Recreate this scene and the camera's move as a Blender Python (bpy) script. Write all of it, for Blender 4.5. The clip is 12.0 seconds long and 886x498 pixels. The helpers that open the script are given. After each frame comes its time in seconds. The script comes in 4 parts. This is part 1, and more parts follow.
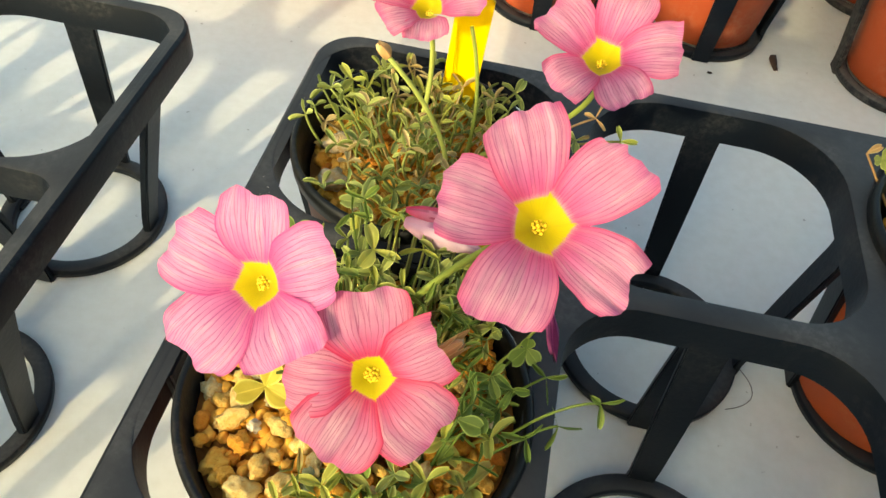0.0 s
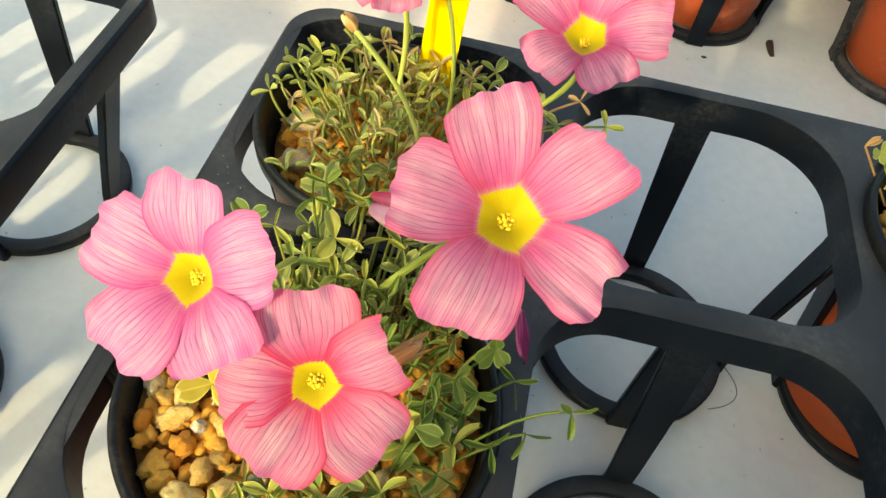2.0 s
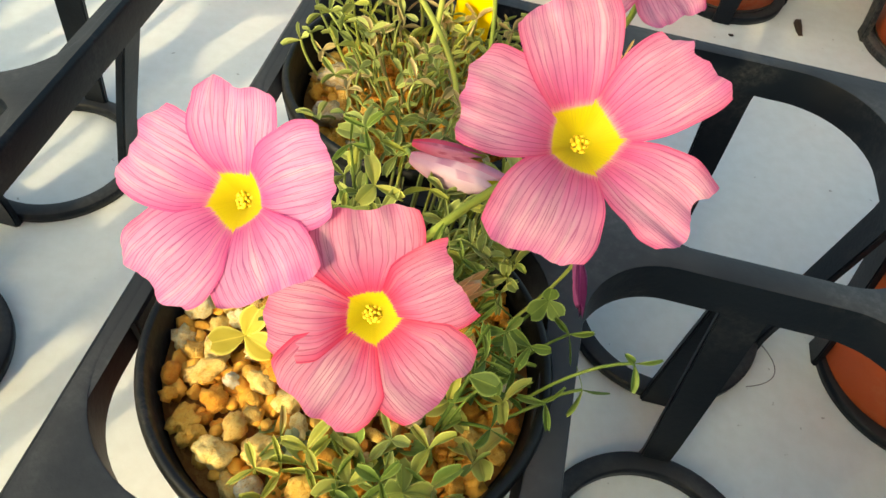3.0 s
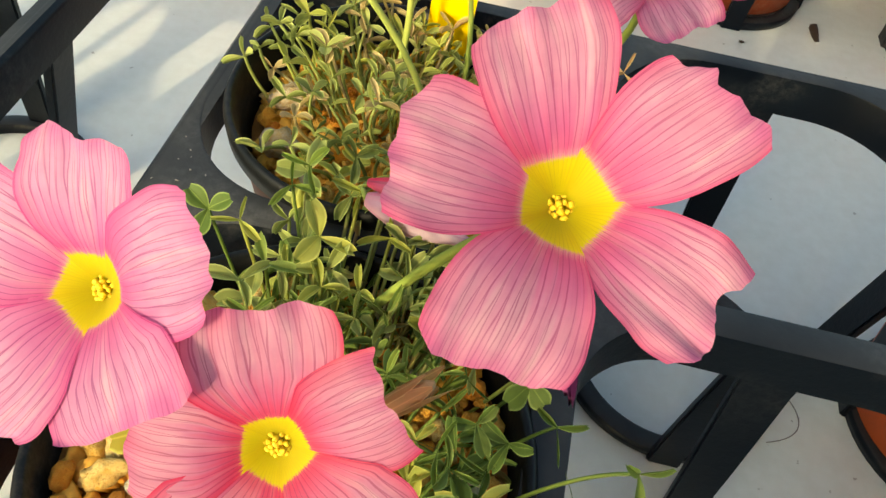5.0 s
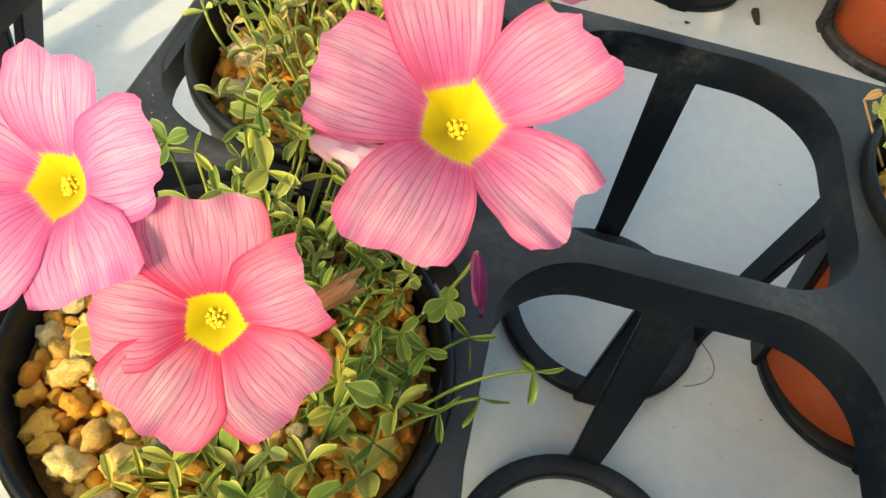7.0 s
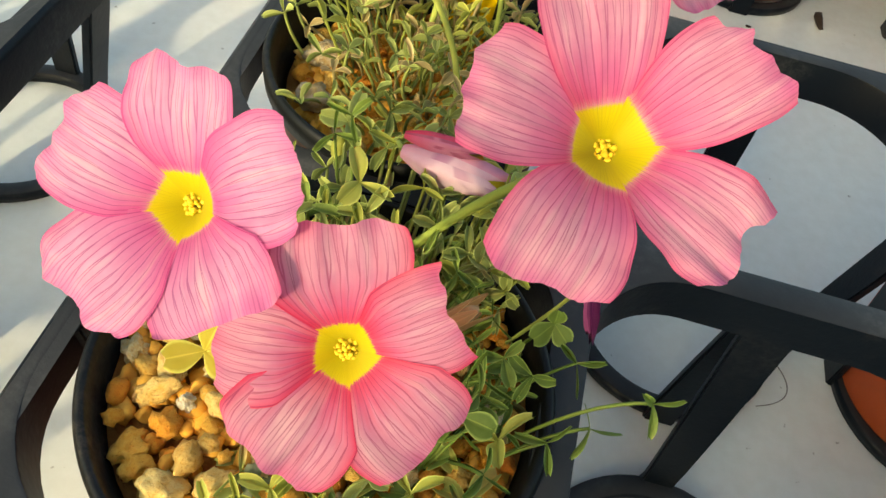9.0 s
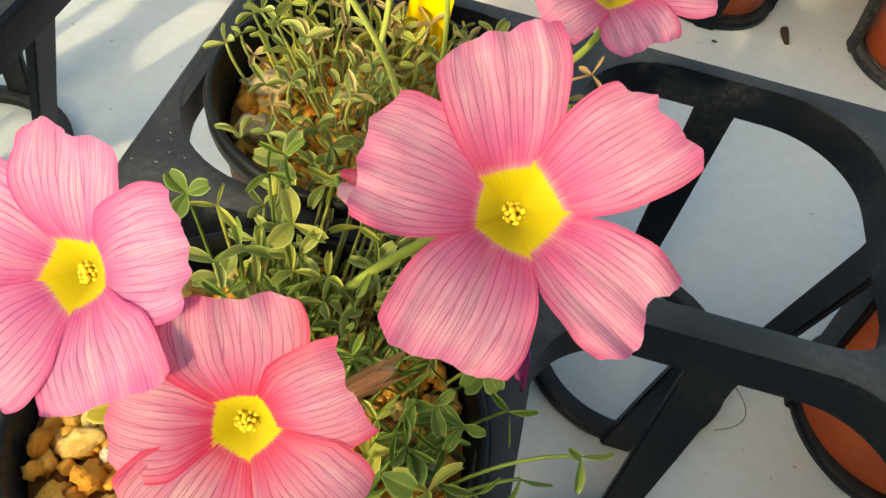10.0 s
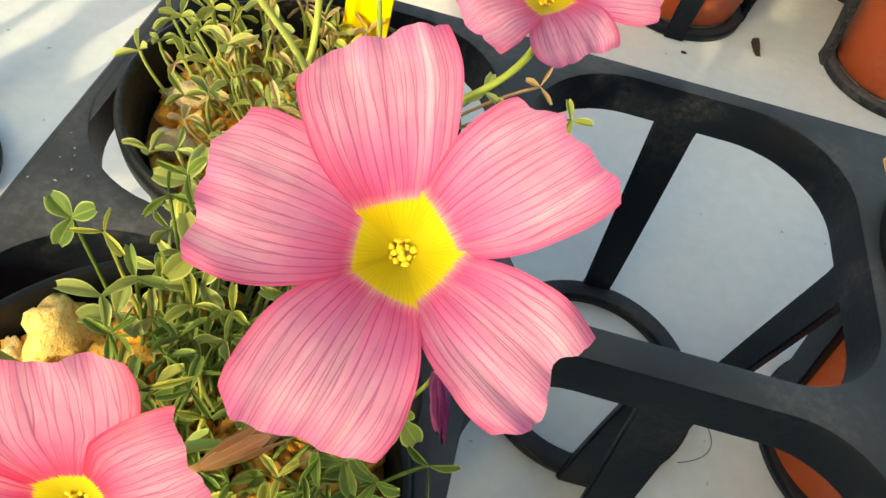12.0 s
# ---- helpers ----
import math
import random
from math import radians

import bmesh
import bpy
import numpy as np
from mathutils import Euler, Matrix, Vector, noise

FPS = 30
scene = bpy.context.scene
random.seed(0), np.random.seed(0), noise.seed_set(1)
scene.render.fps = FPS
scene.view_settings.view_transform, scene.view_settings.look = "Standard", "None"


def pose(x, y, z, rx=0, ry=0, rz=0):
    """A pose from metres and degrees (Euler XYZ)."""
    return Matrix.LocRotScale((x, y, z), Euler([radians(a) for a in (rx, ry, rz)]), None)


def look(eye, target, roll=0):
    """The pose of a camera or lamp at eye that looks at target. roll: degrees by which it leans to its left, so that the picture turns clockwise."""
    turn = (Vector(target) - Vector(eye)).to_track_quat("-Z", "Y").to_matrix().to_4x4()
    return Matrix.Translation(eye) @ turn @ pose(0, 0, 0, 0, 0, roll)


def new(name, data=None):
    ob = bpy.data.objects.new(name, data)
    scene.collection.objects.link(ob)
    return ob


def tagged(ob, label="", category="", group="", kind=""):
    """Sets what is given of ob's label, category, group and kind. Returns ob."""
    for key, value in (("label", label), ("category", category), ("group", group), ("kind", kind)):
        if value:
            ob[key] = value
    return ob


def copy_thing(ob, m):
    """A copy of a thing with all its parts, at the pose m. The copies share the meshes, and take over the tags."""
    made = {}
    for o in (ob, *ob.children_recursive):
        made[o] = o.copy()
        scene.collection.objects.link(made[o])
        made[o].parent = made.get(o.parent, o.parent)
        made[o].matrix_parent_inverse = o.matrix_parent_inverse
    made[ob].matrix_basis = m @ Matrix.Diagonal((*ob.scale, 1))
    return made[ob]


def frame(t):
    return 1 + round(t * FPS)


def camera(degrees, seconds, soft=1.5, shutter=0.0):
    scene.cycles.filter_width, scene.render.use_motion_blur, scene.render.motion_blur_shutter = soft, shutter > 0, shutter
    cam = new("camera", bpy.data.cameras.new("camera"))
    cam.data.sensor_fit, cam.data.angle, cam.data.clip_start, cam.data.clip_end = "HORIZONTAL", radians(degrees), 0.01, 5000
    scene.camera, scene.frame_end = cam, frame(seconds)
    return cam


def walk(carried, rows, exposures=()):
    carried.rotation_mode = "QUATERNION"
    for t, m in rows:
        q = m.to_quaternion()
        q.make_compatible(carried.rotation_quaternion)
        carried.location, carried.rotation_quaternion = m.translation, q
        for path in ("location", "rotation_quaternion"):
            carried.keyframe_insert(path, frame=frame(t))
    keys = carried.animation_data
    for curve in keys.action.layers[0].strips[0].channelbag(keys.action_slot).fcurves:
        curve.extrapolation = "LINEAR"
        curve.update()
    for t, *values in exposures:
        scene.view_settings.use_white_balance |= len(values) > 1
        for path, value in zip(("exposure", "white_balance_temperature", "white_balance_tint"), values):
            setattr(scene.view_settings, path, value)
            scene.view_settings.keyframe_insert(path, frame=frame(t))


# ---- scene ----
cam = camera(60.20, 12.0)
PATH = [
    (0, (-0.0675, -0.1423, 0.2648), (-0.2022, 1.1439, -1.2608), 7.29),
    (0.5, (-0.0719, -0.1392, 0.2529), (-0.2019, 1.1181, -1.2970), 7.76),
    (1, (-0.0762, -0.1384, 0.2535), (-0.2031, 1.1142, -1.3004), 8.50),
    (1.5, (-0.0664, -0.1323, 0.2534), (-0.1632, 1.1218, -1.3015), 9.71),
    (2, (-0.0630, -0.1297, 0.2558), (-0.1642, 1.1225, -1.3005), 9.63),
    (2.5, (-0.0670, -0.1350, 0.2482), (-0.1675, 1.1179, -1.3075), 10.22),
    (4.5, (-0.0744, -0.1156, 0.2220), (-0.1876, 1.1628, -1.3119), 9.54),
    (5, (-0.0673, -0.1038, 0.2212), (-0.1828, 1.1602, -1.3244), 9.29),
    (5.5, (-0.0622, -0.1043, 0.2275), (-0.1643, 1.1574, -1.3209), 9.56),
    (6, (-0.0484, -0.1058, 0.2342), (-0.1423, 1.1623, -1.3096), 9.21),
    (6.5, (-0.0505, -0.1178, 0.2273), (-0.1262, 1.1365, -1.3286), 12.35),
    (7, (-0.0563, -0.1212, 0.2305), (-0.0851, 1.1233, -1.3348), 13.65),
    (7.5, (-0.0608, -0.1228, 0.2294), (-0.1221, 1.1127, -1.3422), 12.26),
    (9.5, (-0.0749, -0.1124, 0.2243), (-0.1463, 1.1157, -1.3527), 13.38),
    (10, (-0.0657, -0.1067, 0.2294), (-0.1066, 1.1295, -1.3422), 14.04),
    (10.5, (-0.0593, -0.1023, 0.2264), (-0.0757, 1.1340, -1.3456), 14.93),
    (11, (-0.0591, -0.0987, 0.2240), (-0.0650, 1.1373, -1.3484), 15.16),
    (11.5, (-0.0578, -0.0905, 0.2187), (-0.0445, 1.1454, -1.3537), 15.75),
    (12, (-0.0557, -0.0916, 0.2215), (-0.0634, 1.1718, -1.3289), 15.30),
]
walk(cam, [(t, look(eye, target, roll)) for t, eye, target, roll in PATH], [(t, e, 7150, -5) for t, e in ((0, 1.40), (1.5, 1.41), (2.5, 1.50), (4.5, 1.28), (5.5, 1.35), (6.5, 1.58), (7.5, 1.48), (9.5, 1.26), (10.5, 1.42), (12, 1.56))])

# ---- world, sun, exposure ----
SUN_ELEV, SUN_AZ = 22.0, 199.0      # degrees; azimuth clockwise from +y
world = bpy.data.worlds.new("sky")
scene.world = world
world.use_nodes = True
wn, wl = world.node_tree.nodes, world.node_tree.links
sky = wn.new("ShaderNodeTexSky")
sky.sky_type = "NISHITA"
sky.sun_disc = False
sky.sun_elevation = radians(SUN_ELEV)
sky.sun_rotation = radians(SUN_AZ)
sky.dust_density = 5.0
sky.ozone_density = 0.65
wl.new(sky.outputs["Color"], wn["Background"].inputs["Color"])
wn["Background"].inputs["Strength"].default_value = 0.15
sun_data = bpy.data.lights.new("sun", "SUN")
sun_data.energy = 1.22
sun_data.angle = radians(1.0)
sun_data.color = (1.0, 0.80, 0.54)
sun = new("sun", sun_data)
sun_dir = Vector((math.sin(radians(SUN_AZ)) * math.cos(radians(SUN_ELEV)), math.cos(radians(SUN_AZ)) * math.cos(radians(SUN_ELEV)), math.sin(radians(SUN_ELEV))))
sun.matrix_world = look(sun_dir * 3, (0, 0, 0))


# ---- materials ----
def nodes_of(name):
    m = bpy.data.materials.new(name)
    m.use_nodes = True
    t = m.node_tree
    return m, t.nodes, t.links, t.nodes["Principled BSDF"]


def ramp(n, stops, interp="LINEAR"):
    r = n.new("ShaderNodeValToRGB")
    r.color_ramp.interpolation = interp
    e = r.color_ramp.elements
    while len(e) < len(stops):
        e.new(0.5)
    for i, (p, c) in enumerate(stops):
        e[i].position = p
        e[i].color = (*c, 1) if len(c) == 3 else c
    return r


def tex_noise(n, l, scale, detail=4.0, rough=0.55, coord="Object", dist=0.0):
    tc = n.new("ShaderNodeTexCoord")
    t = n.new("ShaderNodeTexNoise")
    t.inputs["Scale"].default_value = scale
    t.inputs["Detail"].default_value = detail
    t.inputs["Roughness"].default_value = rough
    t.inputs["Distortion"].default_value = dist
    l.new(tc.outputs[coord], t.inputs["Vector"])
    return t


def mixc(n, l, fac, a, b, mode="MIX"):
    m = n.new("ShaderNodeMix")
    m.data_type = "RGBA"
    m.blend_type = mode
    for key, v in ((0, fac), (6, a), (7, b)):
        if isinstance(v, (int, float)):
            m.inputs[key].default_value = v
        elif isinstance(v, tuple):
            m.inputs[key].default_value = (*v, 1)
        else:
            l.new(v, m.inputs[key])
    return m.outputs[2]


def math_node(n, l, op, a, b=None, c=None):
    m = n.new("ShaderNodeMath")
    m.operation = op
    for i, v in enumerate((a, b, c)):
        if v is None:
            continue
        if isinstance(v, (int, float)):
            m.inputs[i].default_value = v
        else:
            l.new(v, m.inputs[i])
    return m.outputs[0]


def bump(n, l, p, height, strength, distance):
    b = n.new("ShaderNodeBump")
    b.inputs["Strength"].default_value = strength
    b.inputs["Distance"].default_value = distance
    l.new(height, b.inputs["Height"])
    l.new(b.outputs["Normal"], p.inputs["Normal"])


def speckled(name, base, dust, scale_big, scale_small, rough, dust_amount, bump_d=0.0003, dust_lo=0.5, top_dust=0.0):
    m, n, l, p = nodes_of(name)
    big = tex_noise(n, l, scale_big, 5)
    small = tex_noise(n, l, scale_small, 3, 0.7)
    r1 = ramp(n, [(dust_lo, (0, 0, 0)), (0.78, (1, 1, 1))])
    l.new(big.outputs["Fac"], r1.inputs["Fac"])
    r2 = ramp(n, [(0.42, (0, 0, 0)), (0.7, (1, 1, 1))])
    l.new(small.outputs["Fac"], r2.inputs["Fac"])
    f = math_node(n, l, "MULTIPLY", r1.outputs["Color"], r2.outputs["Color"])
    f = math_node(n, l, "MULTIPLY", f, dust_amount)
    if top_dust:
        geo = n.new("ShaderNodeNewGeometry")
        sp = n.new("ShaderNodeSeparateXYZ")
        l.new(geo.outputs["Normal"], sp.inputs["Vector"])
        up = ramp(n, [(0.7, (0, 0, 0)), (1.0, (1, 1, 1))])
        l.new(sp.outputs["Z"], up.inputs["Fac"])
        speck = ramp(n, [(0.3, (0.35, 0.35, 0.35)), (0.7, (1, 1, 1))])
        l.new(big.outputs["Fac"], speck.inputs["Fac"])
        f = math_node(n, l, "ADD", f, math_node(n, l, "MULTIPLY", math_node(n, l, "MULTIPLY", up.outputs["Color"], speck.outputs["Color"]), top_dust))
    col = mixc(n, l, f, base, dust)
    l.new(col, p.inputs["Base Color"])
    rr = math_node(n, l, "MULTIPLY_ADD", f, 0.3, rough)
    l.new(rr, p.inputs["Roughness"])
    p.inputs["Specular IOR Level"].default_value = 0.22
    bump(n, l, p, small.outputs["Fac"], 0.35, bump_d)
    return m


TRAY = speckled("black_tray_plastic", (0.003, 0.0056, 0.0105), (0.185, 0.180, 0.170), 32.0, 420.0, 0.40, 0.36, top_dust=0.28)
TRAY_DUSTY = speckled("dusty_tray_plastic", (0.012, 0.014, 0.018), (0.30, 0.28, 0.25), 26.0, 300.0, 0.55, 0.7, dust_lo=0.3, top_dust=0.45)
POT_BLACK = speckled("black_pot_plastic", (0.006, 0.007, 0.008), (0.12, 0.10, 0.08), 45.0, 600.0, 0.36, 0.45)
POT_CLAY = speckled("terracotta_plastic", (0.46, 0.085, 0.028), (0.52, 0.27, 0.17), 22.0, 300.0, 0.5, 0.8, dust_lo=0.42)
POT_BROWN = speckled("brown_plastic", (0.30, 0.12, 0.075), (0.25, 0.15, 0.10), 30.0, 350.0, 0.45, 0.6)


def table_material():
    m, n, l, p = nodes_of("white_bench_sheet")
    big = tex_noise(n, l, 5.0, 6, 0.6)
    fine = tex_noise(n, l, 160.0, 4, 0.65)
    spots = tex_noise(n, l, 260.0, 2, 0.5)
    r = ramp(n, [(0.3, (0.78, 0.79, 0.745)), (0.7, (0.86, 0.87, 0.83))])
    l.new(big.outputs["Fac"], r.inputs["Fac"])
    r2 = ramp(n, [(0.35, (0.955, 0.95, 0.94)), (0.62, (1, 1, 1))])
    l.new(fine.outputs["Fac"], r2.inputs["Fac"])
    col = mixc(n, l, 1.0, r.outputs["Color"], r2.outputs["Color"], "MULTIPLY")
    r3 = ramp(n, [(0.735, (0, 0, 0)), (0.77, (1, 1, 1))])
    l.new(spots.outputs["Fac"], r3.inputs["Fac"])
    col = mixc(n, l, math_node(n, l, "MULTIPLY", r3.outputs["Color"], 0.55), col, (0.25, 0.22, 0.18))
    l.new(col, p.inputs["Base Color"])
    p.inputs["Roughness"].default_value = 0.5
    p.inputs["Specular IOR Level"].default_value = 0.2
    bump(n, l, p, fine.outputs["Fac"], 0.05, 0.0003)
    return m


TABLE = table_material()


def petal_material(name, deep, mid, pale, vein, glow, halo=0.6, size=1.0, ring=0.3):
    """Pink petal: yellow eye, deep base, pale field, dark fanning veins."""
    m, n, l, p = nodes_of(name)
    uv = n.new("ShaderNodeUVMap")
    uv.uv_map = "UVMap"
    sep = n.new("ShaderNodeSeparateXYZ")
    l.new(uv.outputs["UV"], sep.inputs["Vector"])
    u, v = sep.outputs["X"], sep.outputs["Y"]
    info = n.new("ShaderNodeObjectInfo")
    comb = n.new("ShaderNodeCombineXYZ")
    l.new(math_node(n, l, "MULTIPLY", u, 2.2), comb.inputs["X"])
    l.new(math_node(n, l, "MULTIPLY", v, 5.0), comb.inputs["Y"])
    l.new(math_node(n, l, "MULTIPLY", info.outputs["Random"], 37.0), comb.inputs["Z"])
    wob = n.new("ShaderNodeTexNoise")
    wob.inputs["Scale"].default_value = 1.0
    wob.inputs["Detail"].default_value = 1.5
    l.new(comb.outputs["Vector"], wob.inputs["Vector"])
    off = math_node(n, l, "MULTIPLY", math_node(n, l, "SUBTRACT", wob.outputs["Fac"], 0.5), 0.13)
    vv = math_node(n, l, "ADD", v, off)
    def streak(across, along, shift, detail, rough):
        """Noise drawn out along the petal."""
        c = n.new("ShaderNodeCombineXYZ")
        l.new(math_node(n, l, "MULTIPLY", vv, across), c.inputs["X"])
        l.new(math_node(n, l, "MULTIPLY", u, along), c.inputs["Y"])
        l.new(math_node(n, l, "MULTIPLY_ADD", info.outputs["Random"], 53.0, shift), c.inputs["Z"])
        k = n.new("ShaderNodeTexNoise")
        k.inputs["Scale"].default_value = 1.0
        k.inputs["Detail"].default_value = detail
        k.inputs["Roughness"].default_value = rough
        l.new(c.outputs["Vector"], k.inputs["Vector"])
        return k.outputs["Fac"]

    broad = streak(4.5, 1.3, 1.0, 2.0, 0.5)
    fine = streak(15.0, 1.6, 7.0, 3.0, 0.6)
    hair = streak(38.0, 3.0, 13.0, 2.0, 0.6)
    # thin veins that fork towards the margin, each of its own strength
    own = ramp(n, [(0.34, (0.6, 0.6, 0.6)), (0.52, (1, 1, 1))])
    l.new(fine, own.inputs["Fac"])
    q = math_node(n, l, "PINGPONG", math_node(n, l, "MULTIPLY_ADD", vv, 8.0, math_node(n, l, "MULTIPLY_ADD", hair, 0.06, 20.2)), 0.5)
    apart = math_node(n, l, "MULTIPLY", math_node(n, l, "MAXIMUM", math_node(n, l, "SUBTRACT", math_node(n, l, "MULTIPLY_ADD", broad, 0.7, u), 0.86), 0.0), 0.62)
    fork = math_node(n, l, "ABSOLUTE", math_node(n, l, "SUBTRACT", q, apart))
    v1 = ramp(n, [(0.0, (1, 1, 1)), (0.035, (0.95, 0.95, 0.95)), (0.085, (0, 0, 0))])
    l.new(fork, v1.inputs["Fac"])
    v2 = ramp(n, [(0.55, (0, 0, 0)), (0.74, (0.7, 0.7, 0.7))])
    l.new(hair, v2.inputs["Fac"])
    veins = math_node(n, l, "MULTIPLY", v1.outputs["Color"], own.outputs["Color"])
    edge = ramp(n, [(0.2, (1, 1, 1)), (0.6, (0.95, 0.95, 0.95)), (0.98, (0.6, 0.6, 0.6))])
    l.new(u, edge.inputs["Fac"])
    veins = math_node(n, l, "MULTIPLY", math_node(n, l, "MAXIMUM", veins, math_node(n, l, "MULTIPLY", v2.outputs["Color"], 0.18)), edge.outputs["Color"])
    field = ramp(n, [(0.21 * size, deep), (0.40, mid), (0.66, pale), (0.86, pale), (1.0, mid)])
    l.new(u, field.inputs["Fac"])
    col = field.outputs["Color"]
    # salmon and magenta patches
    warm = ramp(n, [(0.32, tuple(0.55 * c + 0.45 * d for c, d in zip(mid, deep))), (0.5, mid), (0.68, (0.85, 0.50, 0.57))])
    l.new(broad, warm.inputs["Fac"])
    col = mixc(n, l, 0.42, col, warm.outputs["Color"])
    flat = math_node(n, l, "MULTIPLY", math_node(n, l, "SUBTRACT", fine, 0.40), 0.7)
    flat.node.use_clamp = True
    col = mixc(n, l, flat, col, mid)
    # the deep colour runs out from the eye in streaks
    glowing = ramp(n, [(0.22 * size, (1, 1, 1)), (0.33, (0.62, 0.62, 0.62)), (0.56, (0, 0, 0))])
    l.new(math_node(n, l, "MULTIPLY_ADD", math_node(n, l, "SUBTRACT", fine, 0.5), -0.45, u), glowing.inputs["Fac"])
    col = mixc(n, l, math_node(n, l, "MULTIPLY", glowing.outputs["Color"], ring), col, deep)
    margin = ramp(n, [(0.70, (0, 0, 0)), (0.93, (0.45, 0.45, 0.45)), (1.0, (0.8, 0.8, 0.8))])
    l.new(math_node(n, l, "ABSOLUTE", v), margin.inputs["Fac"])
    col = mixc(n, l, margin.outputs["Color"], col, deep)
    blot = tex_noise(n, l, 300.0, 4, 0.65)
    br = ramp(n, [(0.35, (0.94, 0.88, 0.93)), (0.62, (1, 1, 1))])
    l.new(blot.outputs["Fac"], br.inputs["Fac"])
    col = mixc(n, l, 1.0, col, br.outputs["Color"], "MULTIPLY")
    col = mixc(n, l, math_node(n, l, "MULTIPLY", veins, 0.66), col, vein)
    # yellow eye with a ragged, combed border
    comb2 = n.new("ShaderNodeCombineXYZ")
    l.new(math_node(n, l, "MULTIPLY", v, 48.0), comb2.inputs["X"])
    l.new(math_node(n, l, "MULTIPLY", info.outputs["Random"], 11.0), comb2.inputs["Y"])
    rag = n.new("ShaderNodeTexNoise")
    rag.inputs["Scale"].default_value = 1.0
    l.new(comb2.outputs["Vector"], rag.inputs["Vector"])
    ue = math_node(n, l, "MULTIPLY_ADD", math_node(n, l, "SUBTRACT", rag.outputs["Fac"], 0.5), 0.085, u)
    fuzz = ramp(n, [(0.220 * size, (0.75, 0.75, 0.75)), (0.255 * size, (0, 0, 0))])
    l.new(math_node(n, l, "MULTIPLY_ADD", math_node(n, l, "SUBTRACT", hair, 0.5), 0.10, ue), fuzz.inputs["Fac"])
    col = mixc(n, l, math_node(n, l, "MULTIPLY", fuzz.outputs["Color"], halo), col, (0.88, 0.66, 0.56))
    eye = ramp(n, [(0.210 * size, (1, 1, 1)), (0.224 * size, (0, 0, 0))])
    l.new(ue, eye.inputs["Fac"])
    yel = ramp(n, [(0.03, (0.40, 0.37, 0.010)), (0.09, (0.66, 0.54, 0.010)), (0.165 * size, (0.82, 0.66, 0.010)), (0.215 * size, (0.92, 0.75, 0.02))])
    l.new(u, yel.inputs["Fac"])
    yc = mixc(n, l, math_node(n, l, "MULTIPLY", hair, 0.5), yel.outputs["Color"], (0.62, 0.48, 0.01))
    yc = mixc(n, l, math_node(n, l, "MULTIPLY", v1.outputs["Color"], 0.30), yc, (0.45, 0.30, 0.01))
    col = mixc(n, l, eye.outputs["Color"], col, yc)
    l.new(col, p.inputs["Base Color"])
    p.inputs["Roughness"].default_value = 0.55
    p.inputs["Specular IOR Level"].default_value = 0.3
    p.inputs["Sheen Weight"].default_value = 0.15
    relief = math_node(n, l, "ADD", math_node(n, l, "MULTIPLY", fine, 0.5), math_node(n, l, "MULTIPLY_ADD", veins, -0.35, math_node(n, l, "MULTIPLY", hair, 0.35)))
    bump(n, l, p, relief, 0.25, 0.0004)
    tr = n.new("ShaderNodeBsdfTranslucent")
    l.new(col, tr.inputs["Color"])
    mx = n.new("ShaderNodeMixShader")
    mx.inputs[0].default_value = glow
    l.new(p.outputs["BSDF"], mx.inputs[1])
    l.new(tr.outputs["BSDF"], mx.inputs[2])
    l.new(mx.outputs["Shader"], n["Material Output"].inputs["Surface"])
    return m


PETAL = petal_material("pink_petal", (0.78, 0.07, 0.23), (0.75, 0.20, 0.42), (0.85, 0.47, 0.60), (0.42, 0.03, 0.16), 0.50, 0.45, 1.13, 0.45)
PETAL_ROSE = petal_material("rose_petal", (0.78, 0.012, 0.095), (0.66, 0.185, 0.365), (0.71, 0.365, 0.505), (0.33, 0.02, 0.11), 0.50, 0.1, 1.06, 0.62)
PETAL_MAUVE = petal_material("mauve_petal", (0.73, 0.075, 0.31), (0.74, 0.23, 0.50), (0.81, 0.45, 0.67), (0.33, 0.025, 0.19), 0.50, 0.3, 1.06, 0.45)
PETAL_FADED = petal_material("faded_petal", (0.74, 0.24, 0.42), (0.72, 0.50, 0.64), (0.78, 0.64, 0.74), (0.36, 0.09, 0.28), 0.4)


